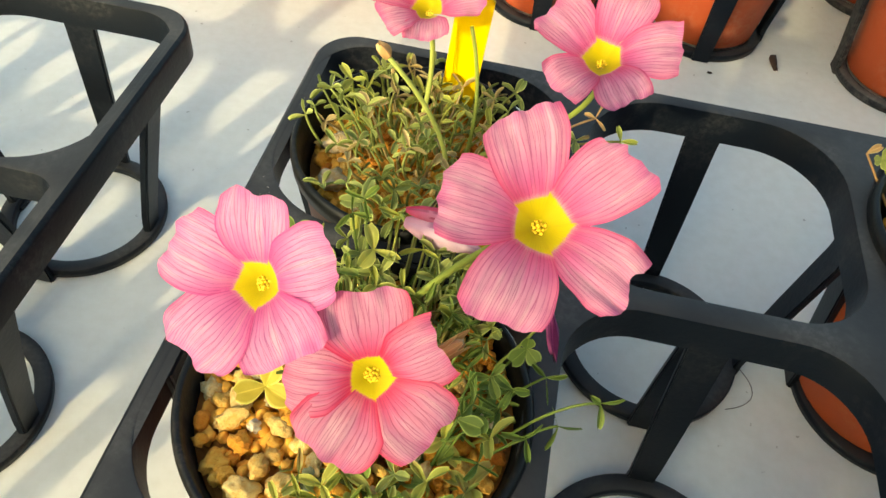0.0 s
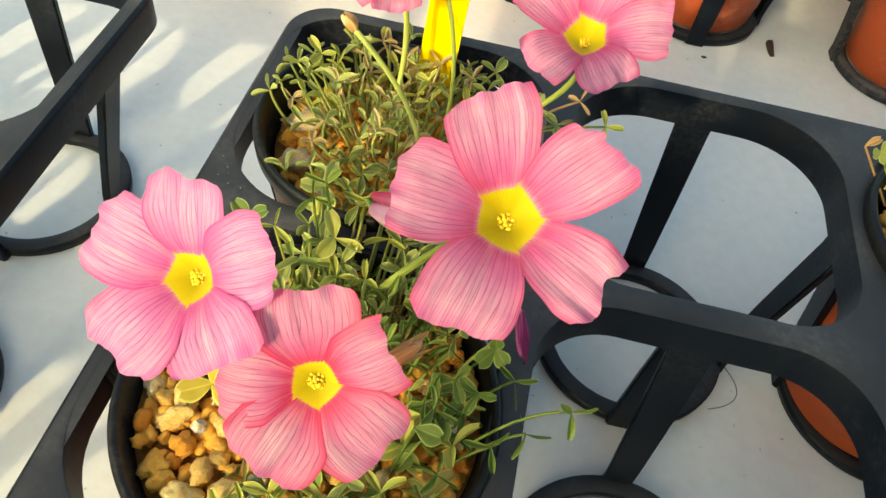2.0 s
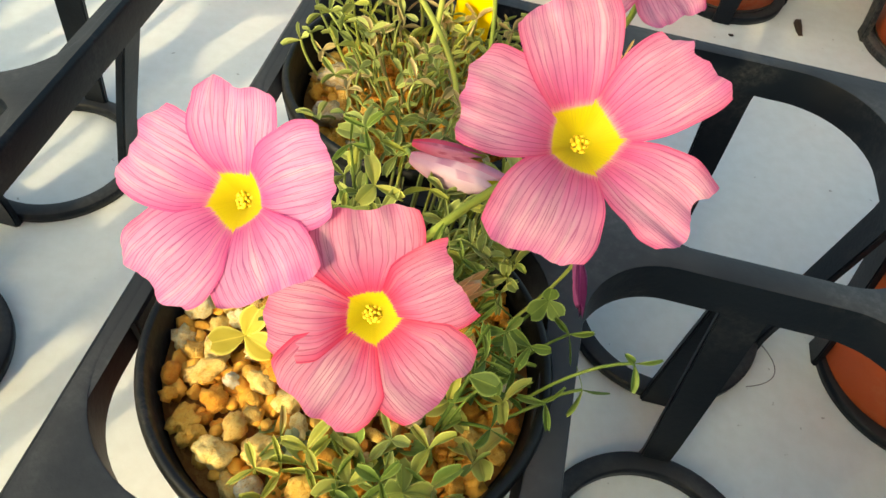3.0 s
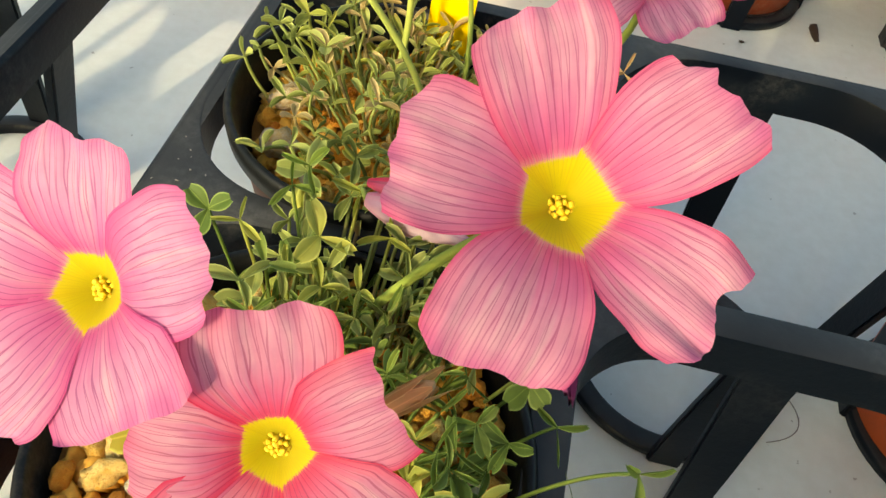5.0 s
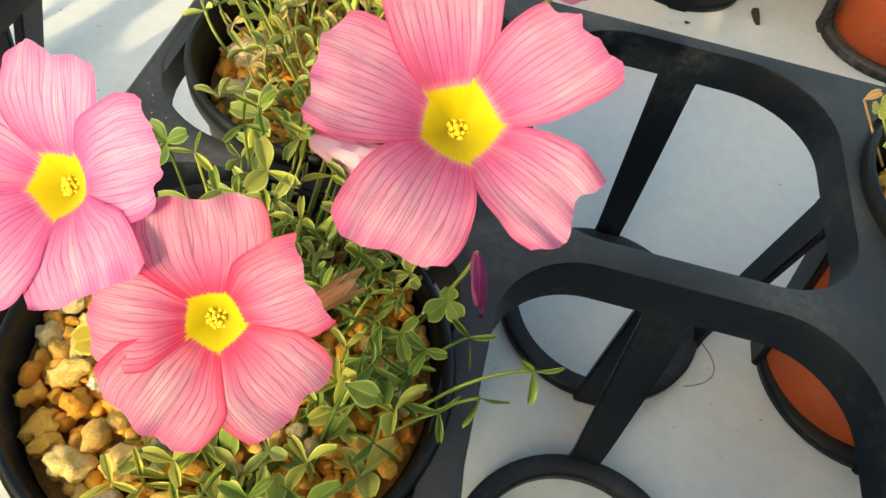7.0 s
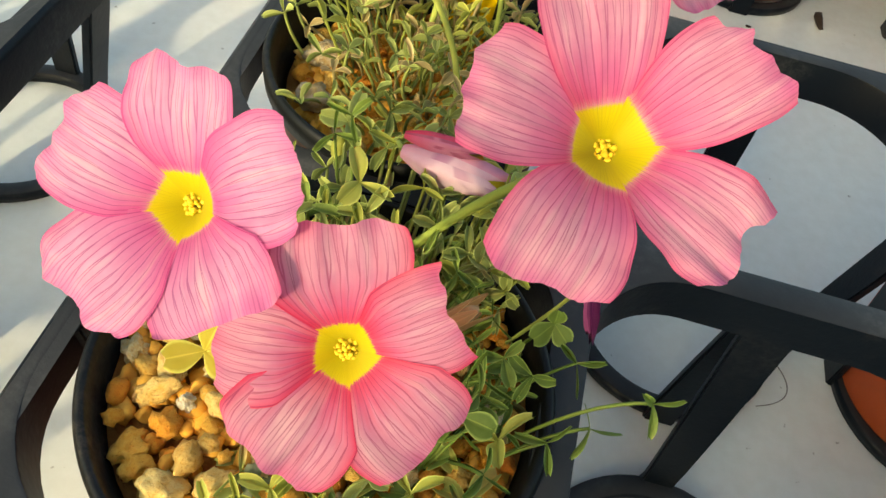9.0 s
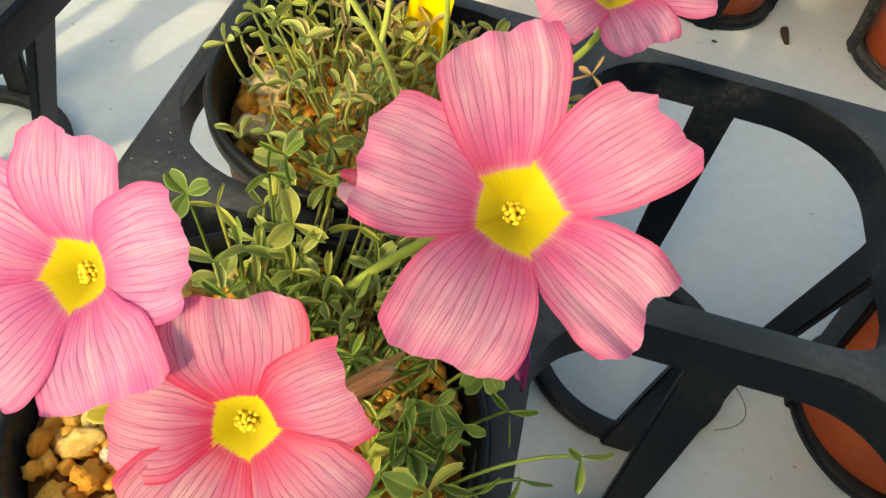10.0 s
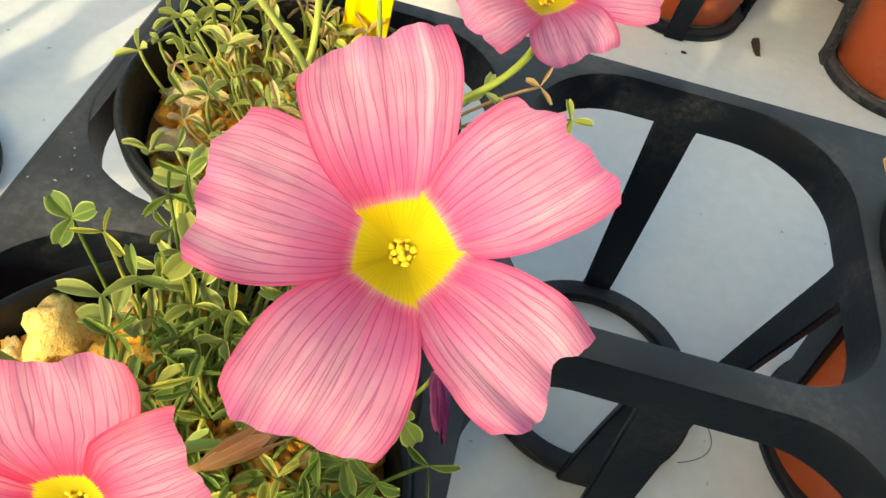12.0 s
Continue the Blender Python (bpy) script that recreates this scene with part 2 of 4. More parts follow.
def leaf_material(name, a, b, glow, tint=(0.35, 0.16, 0.10), pale=0.75):
    m, n, l, p = nodes_of(name)
    info = n.new("ShaderNodeObjectInfo")
    t = tex_noise(n, l, 190.0, 4, 0.6)
    f = math_node(n, l, "ADD", math_node(n, l, "MULTIPLY", info.outputs["Random"], 0.6), math_node(n, l, "MULTIPLY", t.outputs["Fac"], 0.5))
    r = ramp(n, [(0.15, a), (0.85, b)])
    l.new(f, r.inputs["Fac"])
    uv = n.new("ShaderNodeUVMap")
    uv.uv_map = "UVMap"
    sep = n.new("ShaderNodeSeparateXYZ")
    l.new(uv.outputs["UV"], sep.inputs["Vector"])
    av = math_node(n, l, "ABSOLUTE", sep.outputs["Y"])
    rim = ramp(n, [(0.84, (0, 0, 0)), (1.0, (pale, pale, pale))])
    l.new(av, rim.inputs["Fac"])
    col = mixc(n, l, rim.outputs["Color"], r.outputs["Color"], tuple(min(1, c * 1.7 + 0.05) for c in b))
    mid = ramp(n, [(0.0, (0.5, 0.5, 0.5)), (0.12, (0, 0, 0))])
    l.new(av, mid.inputs["Fac"])
    col = mixc(n, l, mid.outputs["Color"], col, tuple(min(1, c * 1.5) for c in b))
    old = tex_noise(n, l, 60.0, 2)
    ro = ramp(n, [(0.62, (0, 0, 0)), (0.74, (0.6, 0.6, 0.6))])
    l.new(old.outputs["Fac"], ro.inputs["Fac"])
    col = mixc(n, l, ro.outputs["Color"], col, tint)
    l.new(col, p.inputs["Base Color"])
    p.inputs["Roughness"].default_value = 0.55
    p.inputs["Specular IOR Level"].default_value = 0.25
    bump(n, l, p, t.outputs["Fac"], 0.3, 0.0003)
    tr = n.new("ShaderNodeBsdfTranslucent")
    l.new(col, tr.inputs["Color"])
    mx = n.new("ShaderNodeMixShader")
    mx.inputs[0].default_value = glow
    l.new(p.outputs["BSDF"], mx.inputs[1])
    l.new(tr.outputs["BSDF"], mx.inputs[2])
    l.new(mx.outputs["Shader"], n["Material Output"].inputs["Surface"])
    return m


LEAF = leaf_material("grey_green_leaf", (0.16, 0.205, 0.055), (0.41, 0.46, 0.14), 0.32)
LEAF_DEEP = leaf_material("deep_green_leaf", (0.065, 0.120, 0.022), (0.22, 0.30, 0.062), 0.30, pale=0.7)
LEAF_LIME = leaf_material("lime_leaf", (0.25, 0.30, 0.05), (0.47, 0.48, 0.11), 0.35)
LEAF_YELLOW = leaf_material("yellow_leaf", (0.50, 0.42, 0.05), (0.66, 0.57, 0.12), 0.35, (0.7, 0.5, 0.1))
STEM = leaf_material("green_stem", (0.24, 0.32, 0.055), (0.40, 0.46, 0.11), 0.1, (0.30, 0.22, 0.08))
DRY = leaf_material("dry_brown_tissue", (0.46, 0.24, 0.08), (0.68, 0.44, 0.19), 0.35, (0.28, 0.14, 0.06))
PURPLE = leaf_material("withered_purple", (0.09, 0.012, 0.08), (0.22, 0.035, 0.16), 0.2, (0.2, 0.03, 0.12))


def pebble_material(name, stops):
    m, n, l, p = nodes_of(name)
    info = n.new("ShaderNodeObjectInfo")
    r = ramp(n, stops)
    l.new(info.outputs["Random"], r.inputs["Fac"])
    t = tex_noise(n, l, 2.2, 6, 0.7)
    pits = tex_noise(n, l, 6.0, 5, 0.75)
    r2 = ramp(n, [(0.36, (0.95, 0.78, 0.48)), (0.55, (1, 1, 1))])
    l.new(t.outputs["Fac"], r2.inputs["Fac"])
    col = mixc(n, l, 1.0, r.outputs["Color"], r2.outputs["Color"], "MULTIPLY")
    r3 = ramp(n, [(0.34, (0.72, 0.48, 0.22)), (0.44, (1, 1, 1))])
    l.new(pits.outputs["Fac"], r3.inputs["Fac"])
    col = mixc(n, l, 1.0, col, r3.outputs["Color"], "MULTIPLY")
    l.new(col, p.inputs["Base Color"])
    p.inputs["Roughness"].default_value = 0.85
    h = math_node(n, l, "ADD", t.outputs["Fac"], math_node(n, l, "MULTIPLY", pits.outputs["Fac"], 0.6))
    bump(n, l, p, h, 0.9, 0.0012)
    return m


PEBBLE = pebble_material("tan_pumice", [(0.0, (0.82, 0.34, 0.03)), (0.35, (0.90, 0.52, 0.08)), (0.70, (0.93, 0.68, 0.22)), (0.92, (0.94, 0.79, 0.42)), (1.0, (0.90, 0.83, 0.66))])
PEBBLE_OCHRE = pebble_material("ochre_pumice", [(0.0, (0.72, 0.23, 0.015)), (0.5, (0.86, 0.42, 0.04)), (1.0, (0.90, 0.60, 0.14))])
SOIL = speckled("dark_ochre_soil", (0.34, 0.14, 0.03), (0.60, 0.32, 0.08), 120.0, 500.0, 0.9, 0.9, 0.002, 0.3)


def plain(name, col, rough, var=0.25, scale=90.0):
    m, n, l, p = nodes_of(name)
    t = tex_noise(n, l, scale, 5, 0.6)
    r = ramp(n, [(0.3, tuple(c * (1 - var) for c in col)), (0.7, col)])
    l.new(t.outputs["Fac"], r.inputs["Fac"])
    l.new(r.outputs["Color"], p.inputs["Base Color"])
    p.inputs["Roughness"].default_value = rough
    bump(n, l, p, t.outputs["Fac"], 0.15, 0.0003)
    return m


LEAF_TAN = leaf_material("faded_tan_leaf", (0.34, 0.27, 0.11), (0.56, 0.45, 0.22), 0.3, (0.50, 0.28, 0.16))
YELLOW_TAG = plain("yellow_plastic", (0.88, 0.62, 0.01), 0.35, 0.12)
STAMEN = plain("yellow_stamen", (0.88, 0.60, 0.03), 0.6, 0.2, 900.0)
FILL = plain("ochre_grit", (0.88, 0.45, 0.06), 0.9, 0.3, 450.0)
THREAD = plain("grey_thread", (0.30, 0.28, 0.25), 0.7)
CRUMB = plain("dark_crumb", (0.06, 0.035, 0.02), 0.7)


# ---- mesh helpers ----
def part(name, bm, material, parent=None, label="", smooth=True):
    me = bpy.data.meshes.new(name)
    bm.normal_update()
    bm.to_mesh(me)
    bm.free()
    me.materials.append(material)
    if smooth:
        for f in me.polygons:
            f.use_smooth = True
    ob = new(name, me)
    ob.parent = parent
    if label:
        tagged(ob, label)
    return ob


def thing(name, at, label, category, group="", kind=""):
    ob = new(name)
    ob.location = at
    ob.empty_display_size = 0.01
    return tagged(ob, label, category, group, kind)


def lathe(profile, seg=72, closed=False):
    bm = bmesh.new()
    rings = []
    for r, z in profile:
        rings.append([bm.verts.new((r * math.cos(2 * math.pi * i / seg), r * math.sin(2 * math.pi * i / seg), z)) for i in range(seg)])
    pairs = list(zip(rings, rings[1:])) + ([(rings[-1], rings[0])] if closed else [])
    for a, b in pairs:
        for i in range(seg):
            bm.faces.new((a[i], a[(i + 1) % seg], b[(i + 1) % seg], b[i]))
    bmesh.ops.recalc_face_normals(bm, faces=bm.faces)
    return bm


def tube(bm, pts, r0, r1, seg=7, uv=True):
    """A tapered tube along points, added to bm."""
    layer = (bm.loops.layers.uv.get("UVMap") or bm.loops.layers.uv.new("UVMap")) if uv else None
    rings = []
    pts = [Vector(p) for p in pts]
    for i, p in enumerate(pts):
        d = (pts[min(i + 1, len(pts) - 1)] - pts[max(i - 1, 0)]).normalized()
        a = d.cross(Vector((0.3, 0.9, 0.2))).normalized()
        b = d.cross(a)
        r = r0 + (r1 - r0) * i / (len(pts) - 1)
        rings.append([bm.verts.new(p + (a * math.cos(2 * math.pi * k / seg) + b * math.sin(2 * math.pi * k / seg)) * r) for k in range(seg)])
    faces = []
    for a, b in zip(rings, rings[1:]):
        for k in range(seg):
            faces.append(bm.faces.new((a[k], a[(k + 1) % seg], b[(k + 1) % seg], b[k])))
    faces.append(bm.faces.new(rings[-1]))
    faces.append(bm.faces.new(list(reversed(rings[0]))))
    if uv:
        for f in faces:
            for lp in f.loops:
                lp[layer].uv = (0.5, 0.45)
    return bm


def arc(a, b, sag, n=10, lean=(0, 0, 0)):
    """Points on a bent line from a to b, bowed by the vector lean and lifted by sag."""
    a, b, lean = Vector(a), Vector(b), Vector(lean)
    out = []
    for i in range(n + 1):
        t = i / n
        k = 4 * t * (1 - t)
        out.append(a.lerp(b, t) + (lean + Vector((0, 0, sag))) * k)
    return out


# ---- bench ----
def build_bench():
    bm = bmesh.new()
    bmesh.ops.create_grid(bm, x_segments=2, y_segments=2, size=2.0)
    geo = bmesh.ops.extrude_face_region(bm, geom=bm.faces[:])
    bmesh.ops.translate(bm, vec=(0, 0, -0.03), verts=[v for v in geo["geom"] if isinstance(v, bmesh.types.BMVert)])
    bmesh.ops.recalc_face_normals(bm, faces=bm.faces)
    ob = part("table_top", bm, TABLE, None, smooth=False)
    tagged(ob, "smooth off-white bench sheet with faint dirt and scuffs", "table", kind="structure")
    steel = plain("grey_steel", (0.35, 0.35, 0.34), 0.5)
    for x in (-1.8, 0.0, 1.8):
        for y in (-1.8, 1.8):
            lb = bmesh.new()
            bmesh.ops.create_cube(lb, size=1.0)
            for v in lb.verts:
                v.co = Vector((x + v.co.x * 0.06, y + v.co.y * 0.06, -0.4145 + v.co.z * 0.771))
            part("leg", lb, steel, ob, smooth=False)
    bm = bmesh.new()
    bmesh.ops.create_grid(bm, x_segments=1, y_segments=1, size=30.0)
    bmesh.ops.translate(bm, vec=(0, 0, -0.8), verts=bm.verts)
    ob = part("ground", bm, plain("grey_ground", (0.22, 0.20, 0.17), 0.9, 0.4, 6.0), None, smooth=False)
    tagged(ob, "dull grey ground under the bench", "ground", kind="structure")


build_bench()


# unseen slab on the sun's side, added to shade the tray's right-hand cells
def build_shade_blocker():
    bm = bmesh.new()
    # the wider low step is added to shade leaves and table below the flowers
    for (x0, x1), (y0, y1), (z0, z1) in (((-0.350, 1.90), (-1.05, -0.97), (-0.8, 2.1)), ((-0.376, 1.92), (-1.07, -0.95), (-0.8, 0.523))):
        vs = bmesh.ops.create_cube(bm, size=1.0)["verts"]
        for v in vs:
            v.co = Vector(((x0 + x1) / 2 + v.co.x * (x1 - x0), (y0 + y1) / 2 + v.co.y * (y1 - y0), (z0 + z1) / 2 + v.co.z * (z1 - z0)))
    bmesh.ops.bevel(bm, geom=bm.edges[:], offset=0.004, segments=2, affect="EDGES")
    ob = part("shade_blocker", bm, plain("blocker_pale", (0.62, 0.60, 0.56), 0.8, 0.15, 8.0), None, smooth=False)
    tagged(ob, "unseen pale stepped slab, added towards the sun to shade the right-hand tray cells", "wall", kind="structure")


build_shade_blocker()

# ---- pot carrier trays ----
P, H, SKIRT = 0.0985, 0.0900, 0.0128      # cell pitch, rim height, depth of the rim's skirt
OUT_R = 0.014                              # radius of the tray's outer corners
BAR = 0.0085                               # width of a bar between two cells


NC = 13                                    # points on a rounded corner


def cell_outline(hx0, hx1, hy0, hy1, radii, n=NC):
    """Rounded opening; radii for the corners (++, -+, --, +-)."""
    pts = []
    for (cx, cy, a0), r in zip(((hx1, hy1, 0), (hx0, hy1, 90), (hx0, hy0, 180), (hx1, hy0, 270)), radii):
        ox = cx - r if a0 in (0, 270) else cx + r
        oy = cy - r if a0 in (0, 90) else cy + r
        for i in range(n):
            a = radians(a0 + 90 * i / (n - 1))
            pts.append((ox + r * math.cos(a), oy + r * math.sin(a)))
    return pts


def build_tray(name, cols, rows, label, plastic, outer_r=0.018, inner_r=0.029, cross_r=0.023, first=P, bar=BAR, side=0.0018, rear_r=None, ring_k=1.0, tuck=0.0095, back=0.0):
    """A carrier tray: rim frame, base rings and struts. Its origin lies under the far left outer corner of the cells. first: depth of the rear row; rear_r: radius of the rear corners of the other rows; back: how far the rings sit behind the middle of a cell."""
    edge = [0.0] + [-first - P * k for k in range(rows)]
    root = thing(name, (0, 0, 0), label, "plant tray", "plant trays")
    bm = bmesh.new()
    for c in range(cols):
        for r in range(rows):
            x0, x1, y1, y0 = c * P, (c + 1) * P, edge[r], edge[r + 1]
            hy = (y1 - y0) / 2
            ox = [c == cols - 1, c == 0, c == 0, c == cols - 1]
            oy = [r == 0, r == 0, r == rows - 1, r == rows - 1]
            radii = [outer_r if a and b else (inner_r if a or b else cross_r) for a, b in zip(ox, oy)]
            if rear_r and r > 0:
                radii[:2] = [rear_r, rear_r]
            b = bar / 2
            inner = cell_outline(x0 + (side if c == 0 else b), x1 - (side if c == cols - 1 else b), y0 + b, y1 - (b if r else BAR / 2), radii)
            k = len(inner)
            cx, cy = (x0 + x1) / 2, (y0 + y1) / 2
            loops = []
            # outer square boundary of the cell, then the opening rounded over and turned down
            sq = []
            for px, py in inner:
                ux, uy = px - cx, py - cy
                m = max(abs(ux) / (P / 2), abs(uy) / hy)
                sq.append((cx + ux / m, cy + uy / m))
            for q, (sx, sy) in enumerate(((1, 1), (-1, 1), (-1, -1), (1, -1))):
                sq[q * NC + NC // 2] = (cx + sx * P / 2, cy + sy * hy)
                if ox[q] and oy[q]:
                    # the tray's own corner is rounded off
                    ax, ay = cx + sx * (P / 2 - OUT_R), cy + sy * (hy - OUT_R)
                    for k2 in range(q * NC, (q + 1) * NC):
                        dx, dy = sq[k2][0] - ax, sq[k2][1] - ay
                        if dx * sx > 0 and dy * sy > 0:
                            ln = math.hypot(dx, dy)
                            sq[k2] = (ax + dx / ln * OUT_R, ay + dy / ln * OUT_R)
            def lp(pts, z):
                return [bm.verts.new((px, py, z)) for px, py in pts]
            def inset(d):
                return [(cx + (px - cx) * (1 - d / (P / 2)), cy + (py - cy) * (1 - d / (P / 2))) for px, py in inner]
            loops = [lp(sq, H), lp(inset(-0.0008), H), lp(inset(-0.0002), H - 0.0002), lp(inset(0.0), H - 0.0009), lp(inset(0.0006), H - SKIRT), lp(inset(-0.0006), H - SKIRT - 0.0004), lp(inset(-0.0014), H - SKIRT), lp(inset(-0.0018), H - 0.0016)]
            for A, B in zip(loops, loops[1:]):
                for i in range(k):
                    bm.faces.new((A[i], A[(i + 1) % k], B[(i + 1) % k], B[i]))
    # outer edge: rounded over, then a skirt
    W, D = cols * P, -edge[-1]
    def outer(off, z):
        return [bm.verts.new((x, y, z)) for x, y in cell_outline(-off, W + off, -D - off, off, [OUT_R + off] * 4, NC)]
    rim = [outer(-0.004, H - 0.0004), outer(0.0008, H + 0.00006), outer(0.0018, H - 0.0008), outer(0.0022, H - 0.002), outer(0.0022, H - SKIRT), outer(0.0012, H - SKIRT - 0.0004), outer(0.0008, H - SKIRT), outer(0.0004, H - 0.002)]
    for A, B in zip(rim, rim[1:]):
        for i in range(len(A)):
            bm.faces.new((A[i], A[(i + 1) % len(A)], B[(i + 1) % len(A)], B[i]))
    bmesh.ops.remove_doubles(bm, verts=bm.verts, dist=0.00002)
    bmesh.ops.recalc_face_normals(bm, faces=bm.faces)
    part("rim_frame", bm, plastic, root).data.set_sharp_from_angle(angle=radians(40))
    # base rings
    ring_me = None
    for c in range(cols):
        for r in range(rows):
            at = ((c + 0.5) * P, edge[r + 1] + P / 2 + back, 0)
            if ring_me is None:
                prof = [(0.0375, 0.0003), (0.0378, 0.0040), (0.0370, 0.0046), (0.0318, 0.0046), (0.0310, 0.0040), (0.0310, 0.0003)]
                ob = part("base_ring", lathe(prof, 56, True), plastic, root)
                ring_me = ob.data
            else:
                ob = new("base_ring", ring_me)
                ob.parent = root
            ob.location = at
            ob.scale = (ring_k, ring_k, 1)
    # struts in the middle of every side
    w, d = 0.0066, 0.0016
    def strut(x, y, along, lean=0.0):
        bm = bmesh.new()
        prof = []
        for z, k, s in ((H - 0.003, 1.10, 0), (H - SKIRT - 0.004, 1.0, 0.06), (H * 0.45, 0.90, 0.55), (0.014, 0.80, 0.92), (0.006, 0.76, 1.0), (0.0006, 0.80, 1.0)):
            prof.append((z, w * k, s))
        rings = []
        for z, hw, s in prof:
            corners = ((-hw, -d), (hw, -d), (hw * 0.92, d), (-hw * 0.92, d))
            pts = []
            for a, b in corners:
                b += lean * s
                pts.append(bm.verts.new((a, b, z) if along == "x" else (b, a, z)))
            rings.append(pts)
        for A, B in zip(rings, rings[1:]):
            for i in range(4):
                bm.faces.new((A[i], A[(i + 1) % 4], B[(i + 1) % 4], B[i]))
        bm.faces.new(rings[0])
        bm.faces.new(rings[-1])
        # flat foot that ties the strut to the rings on both sides
        n0, n1 = (lean - 0.004, lean + 0.0013) if lean < 0 else (lean - 0.0013, lean + 0.004)
        foot = bmesh.ops.create_cube(bm, size=1.0)["verts"]
        for q in foot:
            a, b = q.co.x * 2 * w * 0.78, (n0 + n1) / 2 + q.co.y * (n1 - n0)
            q.co = Vector((a, b, 0.0013 + q.co.z * 0.0020)) if along == "x" else Vector((b, a, 0.0013 + q.co.z * 0.0020))
        bmesh.ops.bevel(bm, geom=[e for e in bm.edges if abs(e.verts[0].co.z - e.verts[1].co.z) > 0.0015], offset=0.0006, segments=2, affect="EDGES")
        bmesh.ops.recalc_face_normals(bm, faces=bm.faces)
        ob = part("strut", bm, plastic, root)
        ob.data.set_sharp_from_angle(angle=radians(40))
        ob.location = (x, y, 0)
    # every cell has its own four struts, which lean in to its ring
    for c in range(cols):
        for r in range(rows):
            mx, my = (c + 0.5) * P, edge[r + 1] + P / 2 + back
            strut(mx, edge[r] - 0.0022, "x", -tuck if r or first == P else -0.0030)
            strut(mx, edge[r + 1] + 0.0022, "x", tuck)
            strut(mx - P / 2 + 0.0022, my, "y", tuck)
            strut(mx + P / 2 - 0.0022, my, "y", -tuck)
    return root


main_tray = build_tray("plant_tray", 4, 3, "black plastic carrier tray with open square cells, on a white bench", TRAY)
main_tray.matrix_world = pose(-0.1465, 0.1005, 0)
left_tray = build_tray("plant_tray", 4, 3, "empty black plastic carrier tray, dusty, beside the planted one", TRAY, first=0.0928, bar=0.0036, side=0.0016, rear_r=0.0105, ring_k=0.93, tuck=0.0155, back=0.0048)
left_tray.matrix_world = pose(-0.2000 - 4 * P, 0.0955, 0)
FAR = (0.0285 - 3.5 * P, 0.255 + 3 * P)
far_tray = copy_thing(main_tray, pose(*FAR, 0))
tagged(far_tray, "black plastic carrier tray holding orange pots, behind the planted one")
SIDE = (0.0987, 0.235 + 3 * P)
side_tray = build_tray("plant_tray", 4, 3, "dusty black plastic carrier tray with terracotta coloured pots, standing apart", TRAY_DUSTY)
side_tray.matrix_world = pose(*SIDE, 0)

# ---- pots ----
def build_pot(name, at, outside, label, rx=0.0, ry=0.0, lip_r=0.0455, height=0.083):
    root = thing(name, at, label, "plant pot", "plant pots")
    k = lip_r
    h = height
    body = [(0.0, 0.0006), (k * 0.66, 0.0002), (k * 0.70, 0.0016), (k * 0.925, h - 0.0085), (k * 0.925, h - 0.0070), (k * 0.917, h - 0.0070), (k * 0.69, 0.0035), (0.0, 0.0035)]
    part("body", lathe(body), outside, root)
    lip = [(k * 0.900, h - 0.0085), (k * 0.93, h - 0.0076), (k * 0.985, h - 0.0066), (k * 0.992, h - 0.002), (k * 0.975, h - 0.0003), (k * 0.955, h), (k * 0.938, h - 0.0006),
           (k * 0.925, h - 0.0035), (k * 0.915, h - 0.0042), (k * 0.90, h - 0.0095), (k * 0.882, h - 0.0102), (k * 0.87, h - 0.016), (k * 0.765, h - 0.05), (k * 0.775, h - 0.05), (k * 0.868, h - 0.022)]
    part("rim", lathe(lip, 96, True), POT_BLACK, root, "black moulded rim and lining")
    root.matrix_world = pose(*at, rx, ry, 0)
    return root


POT_A = Vector((-0.0943, -0.0490, 0.0046))
POT_B = Vector((-0.1004, 0.0441, 0.0046))
POT_C = Vector((0.0955, 0.0513, 0.0046))
build_pot("plant_pot", POT_A, POT_BROWN, "round black plastic pot filled with tan pumice, in the tray", 0, 0, 0.0460, 0.0876)
build_pot("plant_pot", POT_B, POT_BROWN, "round pot with black rim and brown outside, in the tray", 0, 0, 0.0414, 0.0904)
build_pot("plant_pot", POT_C, POT_CLAY, "terracotta coloured pot with black rim, in the tray", 0, 0, 0.0460, 0.0904)
# planting level in each pot
BED_A, BED_B, BED_C = (Vector((p.x, p.y, z)) for p, z in ((POT_A, 0.0108), (POT_B, 0.0130), (POT_C, 0.0125)))


def far_pot(x, y, z=0.0046):
    build_pot("plant_pot", (x, y, z), POT_CLAY, "bright orange plastic pot standing in a tray behind", 0, 0, 0.0455, 0.0890)


for c in range(4):
    for r in (1, 2):
        far_pot(FAR[0] + (c + 0.5) * P, FAR[1] - (r + 0.5) * P)
for c in (0, 1):
    for r in (1, 2):
        far_pot(SIDE[0] + (c + 0.5) * P, SIDE[1] - (r + 0.5) * P)


# ---- pumice gravel ----
rng = random.Random(4)


def pebble_mesh(k, sub=2):
    bm = bmesh.new()
    bmesh.ops.create_icosphere(bm, subdivisions=sub, radius=1.0)
    off = Vector((k * 7.3, k * 3.1, k * 1.7))
    st = Vector((1.0 + 0.25 * math.sin(k * 2.1), 0.85 + 0.15 * math.cos(k * 1.3), 0.72 + 0.12 * math.sin(k)))
    for v in bm.verts:
        n1 = noise.noise(v.co * 0.9 + off) * 0.45
        n2 = noise.noise(v.co * 2.1 + off * 2) * 0.30 + (0.22 - abs(noise.noise(v.co * 1.6 + off * 4))) * 0.55
        n3 = noise.noise(v.co * 4.6 + off * 3) * 0.22 + noise.noise(v.co * 9.0 + off) * 0.09
        v.co *= 1 + n1 + n2 + n3
        v.co = Vector((v.co.x * st.x, v.co.y * st.y, v.co.z * st.z))
    return bm


